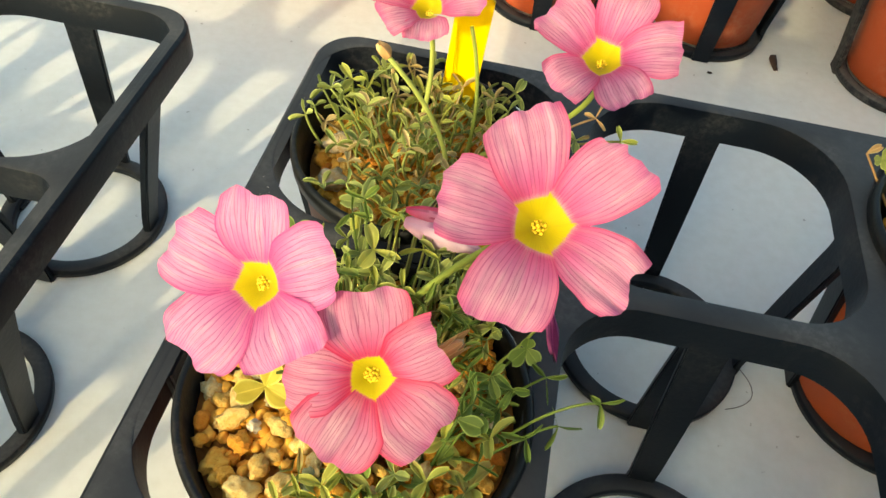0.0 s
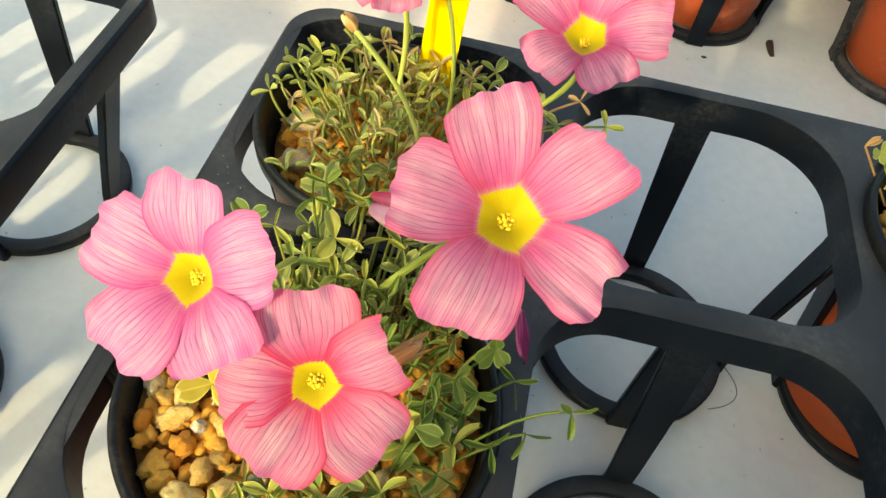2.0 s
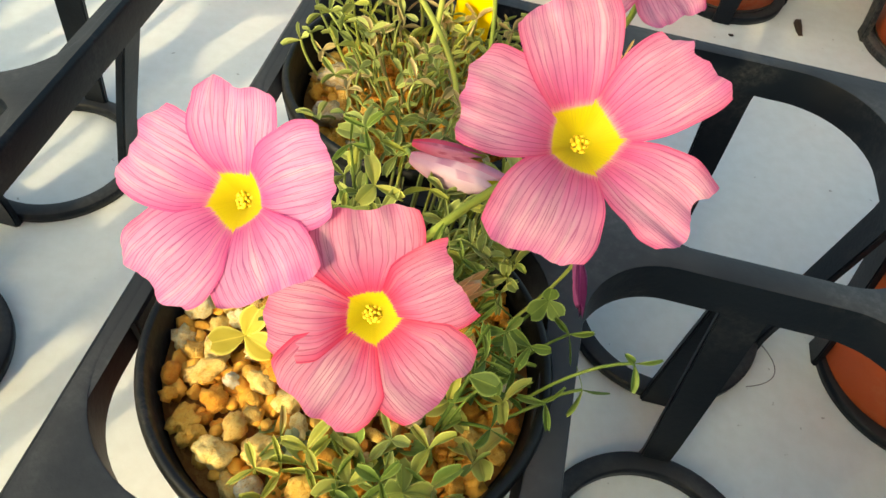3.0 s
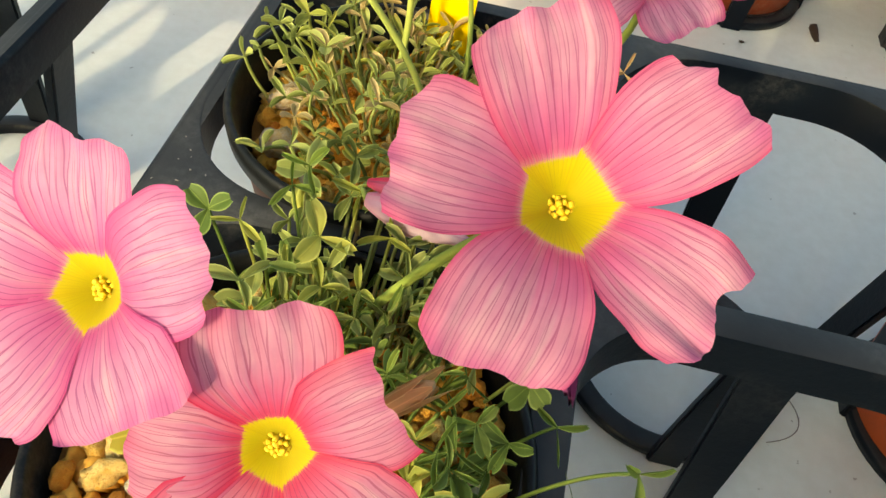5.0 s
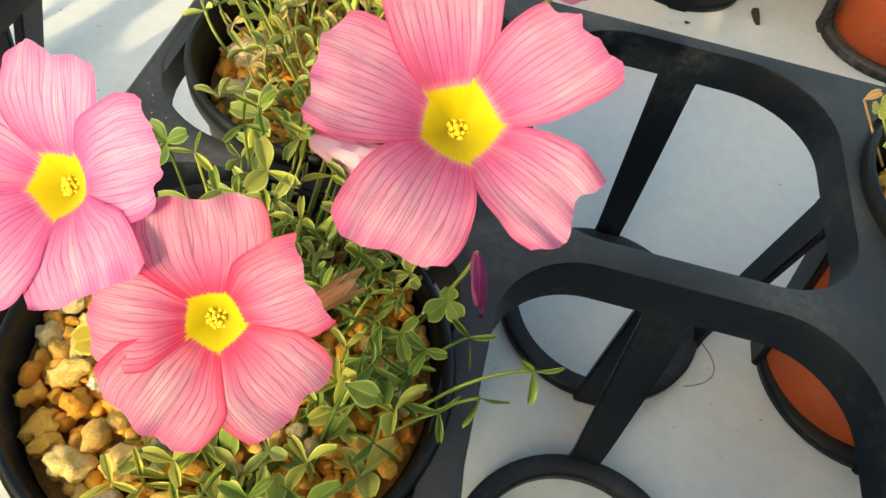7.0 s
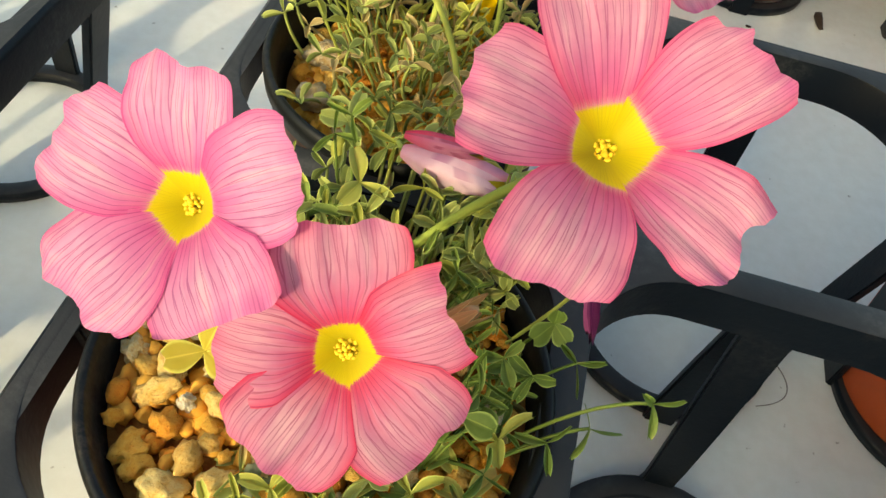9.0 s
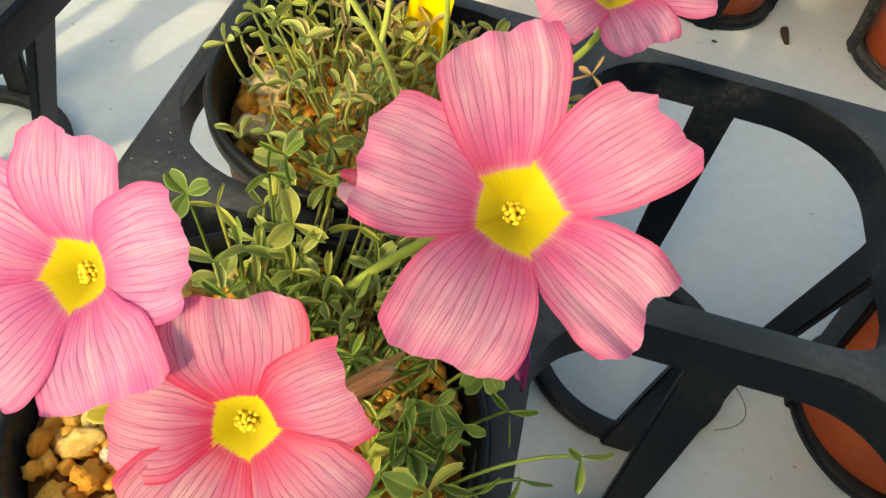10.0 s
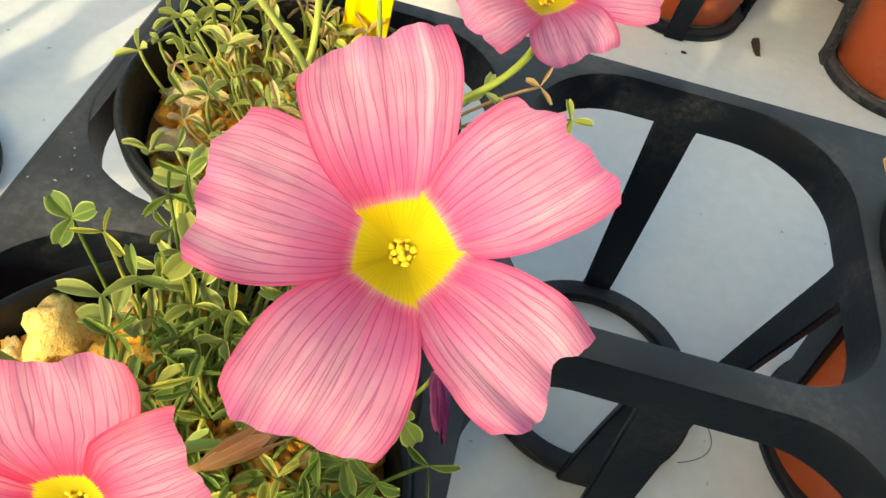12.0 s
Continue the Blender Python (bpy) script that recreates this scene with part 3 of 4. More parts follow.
PEBBLES = []
for k in range(14):
    holder = part("pebble", pebble_mesh(k, 3), PEBBLE)
    PEBBLES.append(holder.data)
    bpy.data.objects.remove(holder)
PEBBLES_OCHRE = []
for k in range(6):
    holder = part("pebble", pebble_mesh(k + 20, 2), PEBBLE_OCHRE)
    PEBBLES_OCHRE.append(holder.data)
    bpy.data.objects.remove(holder)


PALE_PEBBLES = []
for k in range(6):
    holder = part("pebble", pebble_mesh(k + 50, 3), pebble_material("cream_pumice", [(0.0, (0.86, 0.55, 0.14)), (0.7, (0.90, 0.70, 0.28)), (1.0, (0.90, 0.80, 0.52))]) if k == 0 else bpy.data.materials["cream_pumice"])
    PALE_PEBBLES.append(holder.data)
    bpy.data.objects.remove(holder)


def gravel(pot, radius, level, count, label, big_side, sizes, ochre, singled=(), mound=0.0):
    root = thing("gravel_bed", pot, label, "gravel", kind="")
    prof = [(0.0, level - 0.004), (radius * 0.5, level - 0.004), (radius, level - 0.004), (radius - 0.006, level - 0.03), (0.0, level - 0.03)]
    part("soil", lathe(prof, 48), SOIL, root)
    # deeper layer, too small and hidden to pick apart
    verts, faces = [], []
    src = PEBBLES_OCHRE[0]
    base_v = [v.co.copy() for v in src.vertices]
    base_f = [tuple(f.vertices) for f in src.polygons]
    for k in range(420):
        a, q = rng.uniform(0, 2 * math.pi), radius * math.sqrt(rng.random()) * 0.95
        r = rng.uniform(0.0016, 0.0030)
        m = pose(q * math.cos(a), q * math.sin(a), level - 0.0034 + mound * (1 - (q / radius) ** 2) + rng.uniform(-0.0012, 0.0008), rng.uniform(0, 360), rng.uniform(0, 360), 0)
        o = len(verts)
        verts += [m @ (c * r) for c in base_v]
        faces += [tuple(i + o for i in f) for f in base_f]
    me = bpy.data.meshes.new("gravel_fill")
    me.from_pydata(verts, [], faces)
    me.materials.append(FILL)
    for f in me.polygons:
        f.use_smooth = True
    fill = new("gravel_fill", me)
    fill.parent = root
    tagged(fill, kind="stuff")
    placed = []
    for x, y, r, k, up in singled:
        placed.append((x, y, r * 0.85))
        ob = new("pebble", PALE_PEBBLES[k])
        ob.parent = root
        ob.matrix_basis = pose(x, y, level + up, 20 * k - 30, 15 - 9 * k, 77 * k) @ Matrix.Diagonal((r, r * 0.8, r * 0.8, 1))
    tries = 0
    while len(placed) < count and tries < count * 150:
        tries += 1
        a, q = rng.uniform(0, 2 * math.pi), radius * math.sqrt(rng.random()) * 0.97
        x, y = q * math.cos(a), q * math.sin(a)
        big = big_side(x, y)
        r = rng.uniform(*sizes) * (1.15 if big else 0.8)
        if rng.random() < 0.25:
            r *= 0.6
        if q + r * 0.7 > radius:
            continue
        if any((x - b) ** 2 + (y - c) ** 2 < (0.70 * (r + d)) ** 2 for b, c, d in placed):
            continue
        placed.append((x, y, r))
        me = rng.choice(PEBBLES_OCHRE if rng.random() < ochre(x, y) else PEBBLES)
        ob = new("pebble", me)
        ob.parent = root
        ob.matrix_basis = pose(x, y, level - 0.0015 + mound * (1 - (q / radius) ** 2) + rng.uniform(-0.0014, 0.0014), rng.uniform(-30, 30), rng.uniform(-30, 30), rng.uniform(0, 360)) @ Matrix.Diagonal((r, r, r, 1))
    return root


gravel(BED_A, 0.0412, 0.0765, 295, "coarse tan and ochre pumice gravel filling the front pot", lambda x, y: x < 0.0, (0.0019, 0.0034), lambda x, y: 0.25 if x < 0 else 0.75,
       ((-0.0165, -0.0025, 0.0030, 1, 0.0015), (-0.0162, -0.0122, 0.0028, 2, 0.0016), (-0.0105, -0.0265, 0.0050, 3, 0.0010), (-0.0195, -0.0295, 0.0050, 0, 0.0008), (-0.0295, -0.0065, 0.0037, 4, 0.0008),
        (-0.0295, -0.0125, 0.0042, 5, 0.0005), (-0.0180, -0.0230, 0.0038, 1, 0.0006), (-0.0095, -0.0145, 0.0042, 3, 0.0006), (-0.0055, -0.0195, 0.0036, 4, 0.0004)), 0.003)
gravel(BED_B, 0.0352, 0.0730, 285, "ochre pumice gravel under the leaves of the rear pot", lambda x, y: x < -0.02, (0.0018, 0.0030), lambda x, y: 0.7)
gravel(BED_C, 0.0365, 0.0715, 110, "ochre gravel in the terracotta coloured pot", lambda x, y: False, (0.0030, 0.0045), lambda x, y: 0.7)


# ---- flowers ----
def petal_mesh(L, W, full, depth, curl, cup, ruffle, skew, seed, tip=0.08, notch=0.0, rim=None, nu=30, nv=30):
    """One petal along +x, its base down in the throat, its face up (+z)."""
    bm = bmesh.new()
    layer = (bm.loops.layers.uv.get("UVMap") or bm.loops.layers.uv.new("UVMap"))
    g = []
    for i in range(nu + 1):
        u = i / nu
        row = []
        for j in range(nv + 1):
            v = 2 * j / nv - 1
            w = W * (1 - math.exp(-((u + 0.02) / full) ** 1.3)) * (1 - 0.10 * max(0, (u - 0.7) / 0.3) ** 2)
            w = min(max(w, 0.97 * L * min(0.03 + 0.97 * u, 0.225)), 0.96 * L * (0.03 + 0.97 * u))
            reach = 1 - tip * abs(v) ** 3.2 - notch * math.exp(-((v - 0.35) / 0.22) ** 2) + 0.07 * noise.noise(Vector((v * 2.2, seed * 5.1, 0.3))) + 0.012 * noise.noise(Vector((v * 8.0, seed * 2.3, 7.0))) + skew * v * 0.10
            x = L * (0.03 + 0.97 * u) * (1 + (reach - 1) * u * u)
            y = w * v * (1 + 0.06 * noise.noise(Vector((u * 2.5, seed * 3.3, math.copysign(2.0, v)))))
            z = -depth * max(0, 1 - math.hypot(x, y) / (rim or L)) ** 2.1
            z += curl * L * (u - 0.3) ** 2 * (1 if u > 0.3 else 0)
            z += cup * L * v * v * max(0, u - 0.45) * 1.4
            free = max(0, min(1, (u - 0.22) / 0.2))
            z += 0.0012 * L * v
            z += 0.022 * L * v * (1.1 - u) * max(0, min(1, (u - 0.26) / 0.2))
            z += ruffle * L * u * u * (0.55 * noise.noise(Vector((u * 2.2, v * 2.6, seed * 9.7))) + abs(v) ** 2 * noise.noise(Vector((u * 5.0, v * 1.5 + 4, seed * 4.1))))
            # shallow grooves along the veins
            z += 0.006 * L * free * noise.noise(Vector((u * 1.1, v * 6.5, seed * 6.3)))
            z += 0.022 * L * max(0, u - 0.25) * noise.noise(Vector((u * 1.6, v * 3.6, seed * 8.9)))
            z += 0.075 * L * max(0, (u - 0.66) / 0.34) ** 2 * noise.noise(Vector((u * 1.5, v * 3.0, seed * 2.9)))
            # one or two creases along the petal
            z -= 0.024 * L * free * u * math.exp(-((v - 0.5 * math.sin(seed * 7.7)) / 0.10) ** 2)
            z += 0.022 * L * free * u * math.exp(-((v - 0.7 * math.sin(seed * 3.1 + 1)) / 0.08) ** 2)
            # fine crimp along the margin
            z += 0.020 * L * max(0, (u - 0.85) / 0.15) * noise.noise(Vector((v * 9.0, u * 3, seed * 1.9)))
            bend = 0.30 * max(0, min(1, (0.40 - u) / 0.12))
            row.append((bm.verts.new((x, y, z)), u if u > 0.0 else 0.0, v, (x + bend * (math.hypot(x, y) - x)) / (L * min(1, u / 0.5) + (rim or L) * max(0, 1 - u / 0.5))))
        g.append(row)
    for i in range(nu):
        for j in range(nv):
            q = (g[i][j], g[i + 1][j], g[i + 1][j + 1], g[i][j + 1])
            f = bm.faces.new([a[0] for a in q])
            for lp, a in zip(f.loops, q):
                lp[layer].uv = (a[3], a[2])
    return bm


def flower(parent, at, face, depth, petals, material, name="flower", label="", tip=0.08, full=0.30):
    """petals: (angle, length, half width, curl, cup, ruffle, skew, notch, own tip roundness if any); angle 0 points to the right, 90 up, as seen from the front."""
    root = new(name)
    root.empty_display_size = 0.005
    root.parent = parent
    if label:
        tagged(root, label)
    z = Vector(face).normalized()
    x = Vector((0, 0, 1)).cross(z).normalized()
    y = z.cross(x)
    m = Matrix((x, y, z)).transposed().to_4x4()
    m.translation = Vector(at)
    root.matrix_basis = parent.matrix_world.inverted() @ m
    rim = sum(q[1] for q in petals) / len(petals)
    for k, (ang, L, W, curl, cup, ruffle, skew, notch, *own) in enumerate(petals):
        ob = part("petal", petal_mesh(L, W, full, depth, curl, cup, ruffle, skew, k * 1.37 + at[0] * 100 + 3, tip=own[0] if own else tip, notch=notch, rim=rim), material, root)
        ob.matrix_basis = pose(0, 0, 0, 0, 0, ang)
    L = petals[0][1]
    # stamens in the throat
    sr = random.Random(int(abs(at[0]) * 1e5))
    for k in range(20):
        bm = bmesh.new()
        a = k * 2.4
        r = 0.021 * L * math.sqrt(k)
        top = Vector((r * math.cos(a), r * math.sin(a), -depth + (0.10 - 0.0025 * k + sr.uniform(-0.012, 0.012)) * L))
        tube(bm, [Vector((r * 0.7 * math.cos(a), r * 0.7 * math.sin(a), -depth)), top], 0.010 * L, 0.008 * L, 5, uv=False)
        ret = bmesh.ops.create_icosphere(bm, subdivisions=2, radius=0.021 * L * sr.uniform(0.8, 1.15))
        for q in ret["verts"]:
            q.co *= 1 + 0.5 * noise.noise(q.co * 60 / L + Vector((k, 0, 0)))
        bmesh.ops.translate(bm, vec=top, verts=ret["verts"])
        part("stamen", bm, STAMEN, root)
    return root


def stem(parent, a, b, sag, lean, r0=0.0009, r1=0.0008, material=None, name="stem"):
    bm = bmesh.new()
    inv = parent.matrix_world.inverted()
    tube(bm, [inv @ q for q in arc(a, b, sag, 14, lean)], r0, r1, 9)
    return part(name, bm, material or STEM, parent)


bpy.context.view_layer.update()
plant_a = thing("oxalis_plant", BED_A + Vector((0.012, 0.004, 0.0705)), "wood sorrel with large pink flowers and small folded green leaves", "flowering plant", "flowering plants")
plant_b = thing("oxalis_plant", BED_B + Vector((0.0, 0.0, 0.0735)), "leafy wood sorrel with pink flowers, in the rear pot", "flowering plant", "flowering plants")
plant_c = thing("seedling_plant", BED_C + Vector((0, 0, 0.0715)), "small green seedling with a brown leaf at the pot edge", "plant")
bpy.context.view_layer.update()

# centres of the open rims, the ways they face and how deep the throats are
FR, FF, FL = (-0.0592, -0.0456, 0.1647), (-0.0849, -0.0729, 0.1408), (-0.1112, -0.0642, 0.1504)
FBR, FT = (-0.0514, 0.0246, 0.1555), (-0.1014, 0.0485, 0.1455)
FACE_R, FACE_F, FACE_L = (0.10, -0.525, 0.845), (0.139, -0.758, 0.637), (-0.22, -0.685, 0.695)
FACE_BR, FACE_T = (-0.096, -0.487, 0.868), (-0.082, -0.442, 0.893)
flower(plant_a, FR, FACE_R, 0.0120, [
    (107, 0.0210, 0.0084, -0.04, 0.03, 0.07, -0.60, 0.0), (37, 0.0200, 0.0079, -0.03, 0.02, 0.08, -0.85, 0.0),
    (-39, 0.0206, 0.0077, -0.05, 0.02, 0.11, 0.1, 0.10), (-115, 0.0214, 0.0088, -0.05, 0.03, 0.07, -0.35, 0.0),
    (170, 0.0204, 0.0085, -0.03, 0.04, 0.07, 0.45, 0.05)], PETAL, label="large open pink flower with a yellow eye", tip=0.06)
flower(plant_a, FF, FACE_F, 0.0060, [
    (101, 0.0176, 0.0096, -0.05, 0.03, 0.06, 0.0, 0.0), (33, 0.0147, 0.0073, -0.03, 0.02, 0.04, 0.45, 0.0, -0.05),
    (-40, 0.0164, 0.0092, -0.05, 0.02, 0.05, -0.2, 0.0), (-119, 0.0171, 0.0093, -0.05, 0.02, 0.05, 0.4, 0.0),
    (178, 0.0164, 0.0084, -0.26, 0.0, 0.06, 0.0, 0.0)], PETAL_ROSE, label="rose pink flower with a red ring round its yellow eye", tip=0.09, full=0.27)
flower(plant_a, FL, FACE_L, 0.0080, [
    (108, 0.0174, 0.0079, -0.05, 0.03, 0.08, 0.3, 0.0), (40, 0.0184, 0.0082, -0.05, 0.03, 0.08, 0.0, 0.0),
    (-31, 0.0164, 0.0098, 0.04, 0.02, 0.06, 1.1, 0.0), (-109, 0.0189, 0.0092, -0.05, 0.02, 0.05, -0.3, 0.0),
    (175, 0.0183, 0.0084, -0.05, 0.03, 0.06, 0.0, 0.0)], PETAL_MAUVE, label="pink flower with a mauve tinge", tip=0.09, full=0.27)
flower(plant_b, FBR, FACE_BR, 0.0110, [
    (83, 0.0190, 0.0080, -0.06, 0.04, 0.10, 0.0, 0.0), (17, 0.0192, 0.0080, -0.08, 0.03, 0.12, 0.3, 0.0),
    (-48, 0.0160, 0.0072, -0.12, 0.03, 0.14, 0.2, 0.06), (-121, 0.0160, 0.0074, -0.12, 0.03, 0.12, 0.0, 0.06),
    (158, 0.0178, 0.0082, -0.06, 0.04, 0.12, 0.2, 0.0)], PETAL, label="open pink flower of the rear plant")
flower(plant_b, FT, FACE_T, 0.0100, [
    (98, 0.0165, 0.0075, -0.06, 0.04, 0.10, 0.0, 0.0), (25, 0.0165, 0.0080, -0.08, 0.03, 0.12, 0.0, 0.0),
    (-69, 0.0132, 0.0070, -0.18, 0.03, 0.12, 0.0, 0.0), (-137, 0.0140, 0.0080, -0.14, 0.03, 0.12, 0.0, 0.0),
    (171, 0.0175, 0.0082, -0.06, 0.04, 0.12, 0.0, 0.0)], PETAL, label="pink flower high above the rear pot")


def behind(c, face, d):
    return Vector(c) - Vector(face).normalized() * d


stem(plant_a, BED_A + Vector((-0.004, 0.020, 0.070)), behind(FR, FACE_R, 0.0150), -0.006, (0.0, 0.012, 0.0), 0.0010, 0.0010)
stem(plant_a, BED_A + Vector((0.010, 0.004, 0.070)), behind(FF, FACE_F, 0.0080), 0.0, (0.004, 0.008, 0))
stem(plant_a, BED_A + Vector((0.006, -0.002, 0.070)), behind(FL, FACE_L, 0.0106), 0.0, (-0.002, 0.004, 0))
stem(plant_b, BED_B + Vector((0.016, 0.004, 0.074)), behind(FBR, FACE_BR, 0.0128), 0.0, (0.012, 0.004, 0))
stem(plant_b, BED_B + Vector((-0.002, 0.008, 0.074)), behind(FT, FACE_T, 0.0108), 0.0, (0.002, 0.004, 0))


# ---- leaves ----
def leaflet(bm, origin, along, up, L, W, fold, droop, seed, nu=7, nv=6):
    layer = (bm.loops.layers.uv.get("UVMap") or bm.loops.layers.uv.new("UVMap"))
    a = along.normalized()
    s = up.cross(a).normalized()
    n = a.cross(s)
    g = []
    for i in range(nu + 1):
        u = i / nu
        w = W * (math.sin(math.pi * min(1, u * 0.86 + 0.06)) ** 0.75) * (0.35 + 0.65 * u)
        row = []
        for j in range(nv + 1):
            v = 2 * j / nv - 1
            y = abs(v) * w * math.cos(fold) * (1 if v >= 0 else -1)
            roll = max(0.0, abs(v) - 0.7) / 0.3
            y *= 1 + 0.30 * roll * roll
            z = abs(v) * w * math.sin(fold) * (1 - 0.10 * roll * roll) - droop * L * u * u + 0.05 * L * noise.noise(Vector((u * 2, v * 2, seed)))
            x = L * u * (1 + 0.10 * abs(v) ** 1.5 * u - 0.03 * u)
            row.append((bm.verts.new(origin + a * x + s * y + n * z), u, v))
        g.append(row)
    for i in range(nu):
        for j in range(nv):
            q = (g[i][j], g[i + 1][j], g[i + 1][j + 1], g[i][j + 1])
            f = bm.faces.new([t[0] for t in q])
            for lp, t in zip(f.loops, q):
                lp[layer].uv = (t[1], t[2])


def leaf(parent, base, tip, size, face, turn, fold, material, seed, sag=0.0, lean=(0, 0, 0), wide=0.36, thick=0.0005, spread=1.0, blades=3):
    """A leaf of three folded leaflets on its stalk, from base to tip in world space, its face turned to the direction given."""
    bm = bmesh.new()
    inv = parent.matrix_world.inverted()
    pts = [inv @ q for q in arc(base, tip, sag, 8, lean)]
    tube(bm, pts, thick, thick * 0.8, 5)
    z = Vector(face).normalized()
    x = Vector((0.0, 0.02, 1.0)).cross(z)
    x = x.normalized() if x.length > 1e-4 else Vector((1, 0, 0))
    y = z.cross(x)
    lr = random.Random(seed)
    for k in range(blades):
        a = radians(turn + 120 * k + lr.uniform(-14, 14))
        along = (x * math.cos(a) + y * math.sin(a)) * spread + z * lr.uniform(0.15, 0.75)
        leaflet(bm, pts[-1], along, z, size * lr.uniform(0.85, 1.1), size * wide * lr.uniform(0.85, 1.15), fold + lr.uniform(-0.2, 0.2), lr.uniform(0.0, 0.3), seed * 1.7 + k)
    return part("leaf", bm, material, parent)


def sprout(parent, pot, count, inside, height, size, seed, lime, green=None, fold=(0.95, 1.45), wide=0.36, tan=0.0):
    lr = random.Random(seed)
    made = 0
    while made < count:
        a, q = lr.uniform(0, 2 * math.pi), 0.037 * math.sqrt(lr.random())
        x, y = q * math.cos(a), q * math.sin(a)
        if not inside(x, y, lr):
            continue
        h = lr.uniform(*height)
        tip = pot + Vector((x, y, 0.0715 + h))
        base = pot + Vector((x * 0.72 + lr.uniform(-0.004, 0.004), y * 0.72 + lr.uniform(-0.004, 0.004), 0.0700))
        face = (lr.uniform(-0.7, 0.7), lr.uniform(-0.9, 0.4), 1.0)
        mat = LEAF_LIME if lr.random() < lime(x, y) else (green or LEAF)
        if lr.random() < tan:
            mat = LEAF_TAN
        leaf(parent, base, tip, lr.uniform(*size), face, lr.uniform(0, 120), lr.uniform(*fold), mat, made + seed * 1000, 0.0, (lr.uniform(-0.003, 0.003), lr.uniform(-0.003, 0.003), 0), wide)
        made += 1


sprout(plant_b, BED_B, 165, lambda x, y, r: r.random() < 0.40 + 12 * max(0, x) + 10 * max(0, y), (0.003, 0.020), (0.0042, 0.0060), 11, lambda x, y: 0.26, None, (0.95, 1.45), 0.42, 0.22)
sprout(plant_a, BED_A, 118, lambda x, y, r: (x > 0.004 and r.random() < (0.15 if y < -0.008 else 0.55)) or (y > -0.004 and x > -0.017 + 0.3 * max(0, -y)), (0.003, 0.022), (0.0044, 0.0064), 12, lambda x, y: 0.25, LEAF_DEEP, (0.95, 1.45), 0.32)
sprout(plant_a, BED_A, 22, lambda x, y, r: y < -0.012 and x > -0.012, (0.002, 0.010), (0.0050, 0.0075), 13, lambda x, y: 0.6, None, (0.8, 1.4), 0.36)
sprout(plant_a, BED_A, 20, lambda x, y, r: x > 0.006 and y < 0.004, (0.003, 0.016), (0.0056, 0.0080), 15, lambda x, y: 0.32, LEAF_DEEP, (0.45, 1.15), 0.44, 0.06)
lr2 = random.Random(77)
for k in range(62):
    tip = Vector((lr2.uniform(-0.111, -0.058), lr2.uniform(-0.028, 0.006), lr2.uniform(0.092, 0.108)))
    if -0.099 < tip.x < -0.068:
        tip.z = min(tip.z, 0.1020)
    base = BED_A + Vector(((tip.x - BED_A.x) * 0.7, 0.016 + lr2.uniform(-0.006, 0.012), 0.071))
    leaf(plant_a, base, tip, lr2.uniform(0.0050, 0.0070), (lr2.uniform(-0.6, 0.6), lr2.uniform(-1.0, 0.1), 1.0), lr2.uniform(0, 120), lr2.uniform(0.75, 1.3), LEAF_LIME if lr2.random() < 0.2 else LEAF, 7000 + k, 0.0, (0, 0.002, 0), 0.42)
sprout(plant_c, BED_C, 8, lambda x, y, r: x < 0 and y > 0.01, (0.004, 0.014), (0.006, 0.009), 14, lambda x, y: 0.4)

# stalks that hang over the pot's edge and others that stand clear
A0 = BED_A + Vector((0.0, 0.0, 0.0715))


def clear_leaf(dx, dy, tip, size, face, turn, fold, seed, sag=0.003, wide=0.36, material=None, thick=0.00042, blades=3):
    root = A0 + Vector((dx, dy, 0))
    out = (Vector(tip) - root) * 0.5
    off = root + Vector((out.x, out.y, 0)) - A0
    off *= min(1.0, 0.036 / max(off.length, 1e-6))
    leaf(plant_a, A0 + off, tip, size * 0.86, face, turn, fold + 0.22 if fold >= 0.9 else fold, material or LEAF_DEEP, seed, sag, (0, 0, 0), wide, thick, 1.0, blades)


clear_leaf(0.020, -0.004, (-0.0372, -0.0492, 0.1124), 0.0064, (0.3, -0.7, 0.7), 10, 1.0, 901, 0.006)
clear_leaf(0.022, -0.008, (-0.0444, -0.0508, 0.1009), 0.0068, (0.2, -0.8, 0.6), -10, 1.25, 902, 0.003)
clear_leaf(0.020, 0.004, (-0.0491, -0.0401, 0.1039), 0.0068, (0.1, -0.7, 0.7), 30, 1.1, 903, 0.002)
clear_leaf(0.020, -0.012, (-0.0513, -0.0548, 0.0988), 0.0070, (0.0, -0.6, 0.8), 50, 1.0, 904, 0.002)
clear_leaf(0.016, -0.014, (-0.0679, -0.0620, 0.1141), 0.0064, (0.2, -0.65, 0.75), -24, 0.65, 905, 0.0, 0.50, None, 0.0005, 1)
clear_leaf(0.016, -0.016, (-0.0667, -0.0599, 0.1039), 0.0058, (0.3, -0.8, 0.5), -45, 1.15, 920, 0.0, 0.36)
clear_leaf(0.014, -0.012, (-0.0656, -0.0535, 0.1069), 0.0066, (0.6, -0.4, 0.7), 62, 1.0, 907, 0.0)
clear_leaf(0.020, 0.010, (-0.0550, -0.0354, 0.1074), 0.0056, (0.1, -0.9, 0.4), 90, 0.2, 908, 0.002, 0.5)
clear_leaf(0.018, 0.004, (-0.0565, -0.0445, 0.1023), 0.0060, (-0.2, -0.8, 0.6), -90, 0.7, 909, 0.002)
clear_leaf(0.016, 0.002, (-0.0624, -0.0427, 0.1028), 0.0062, (0.1, -0.7, 0.7), -70, 0.8, 910, 0.002)
clear_leaf(-0.012, 0.026, (-0.1204, -0.0165, 0.1101), 0.0058, (0.1, -0.5, 0.8), 25, 0.5, 911, 0.0, 0.44)
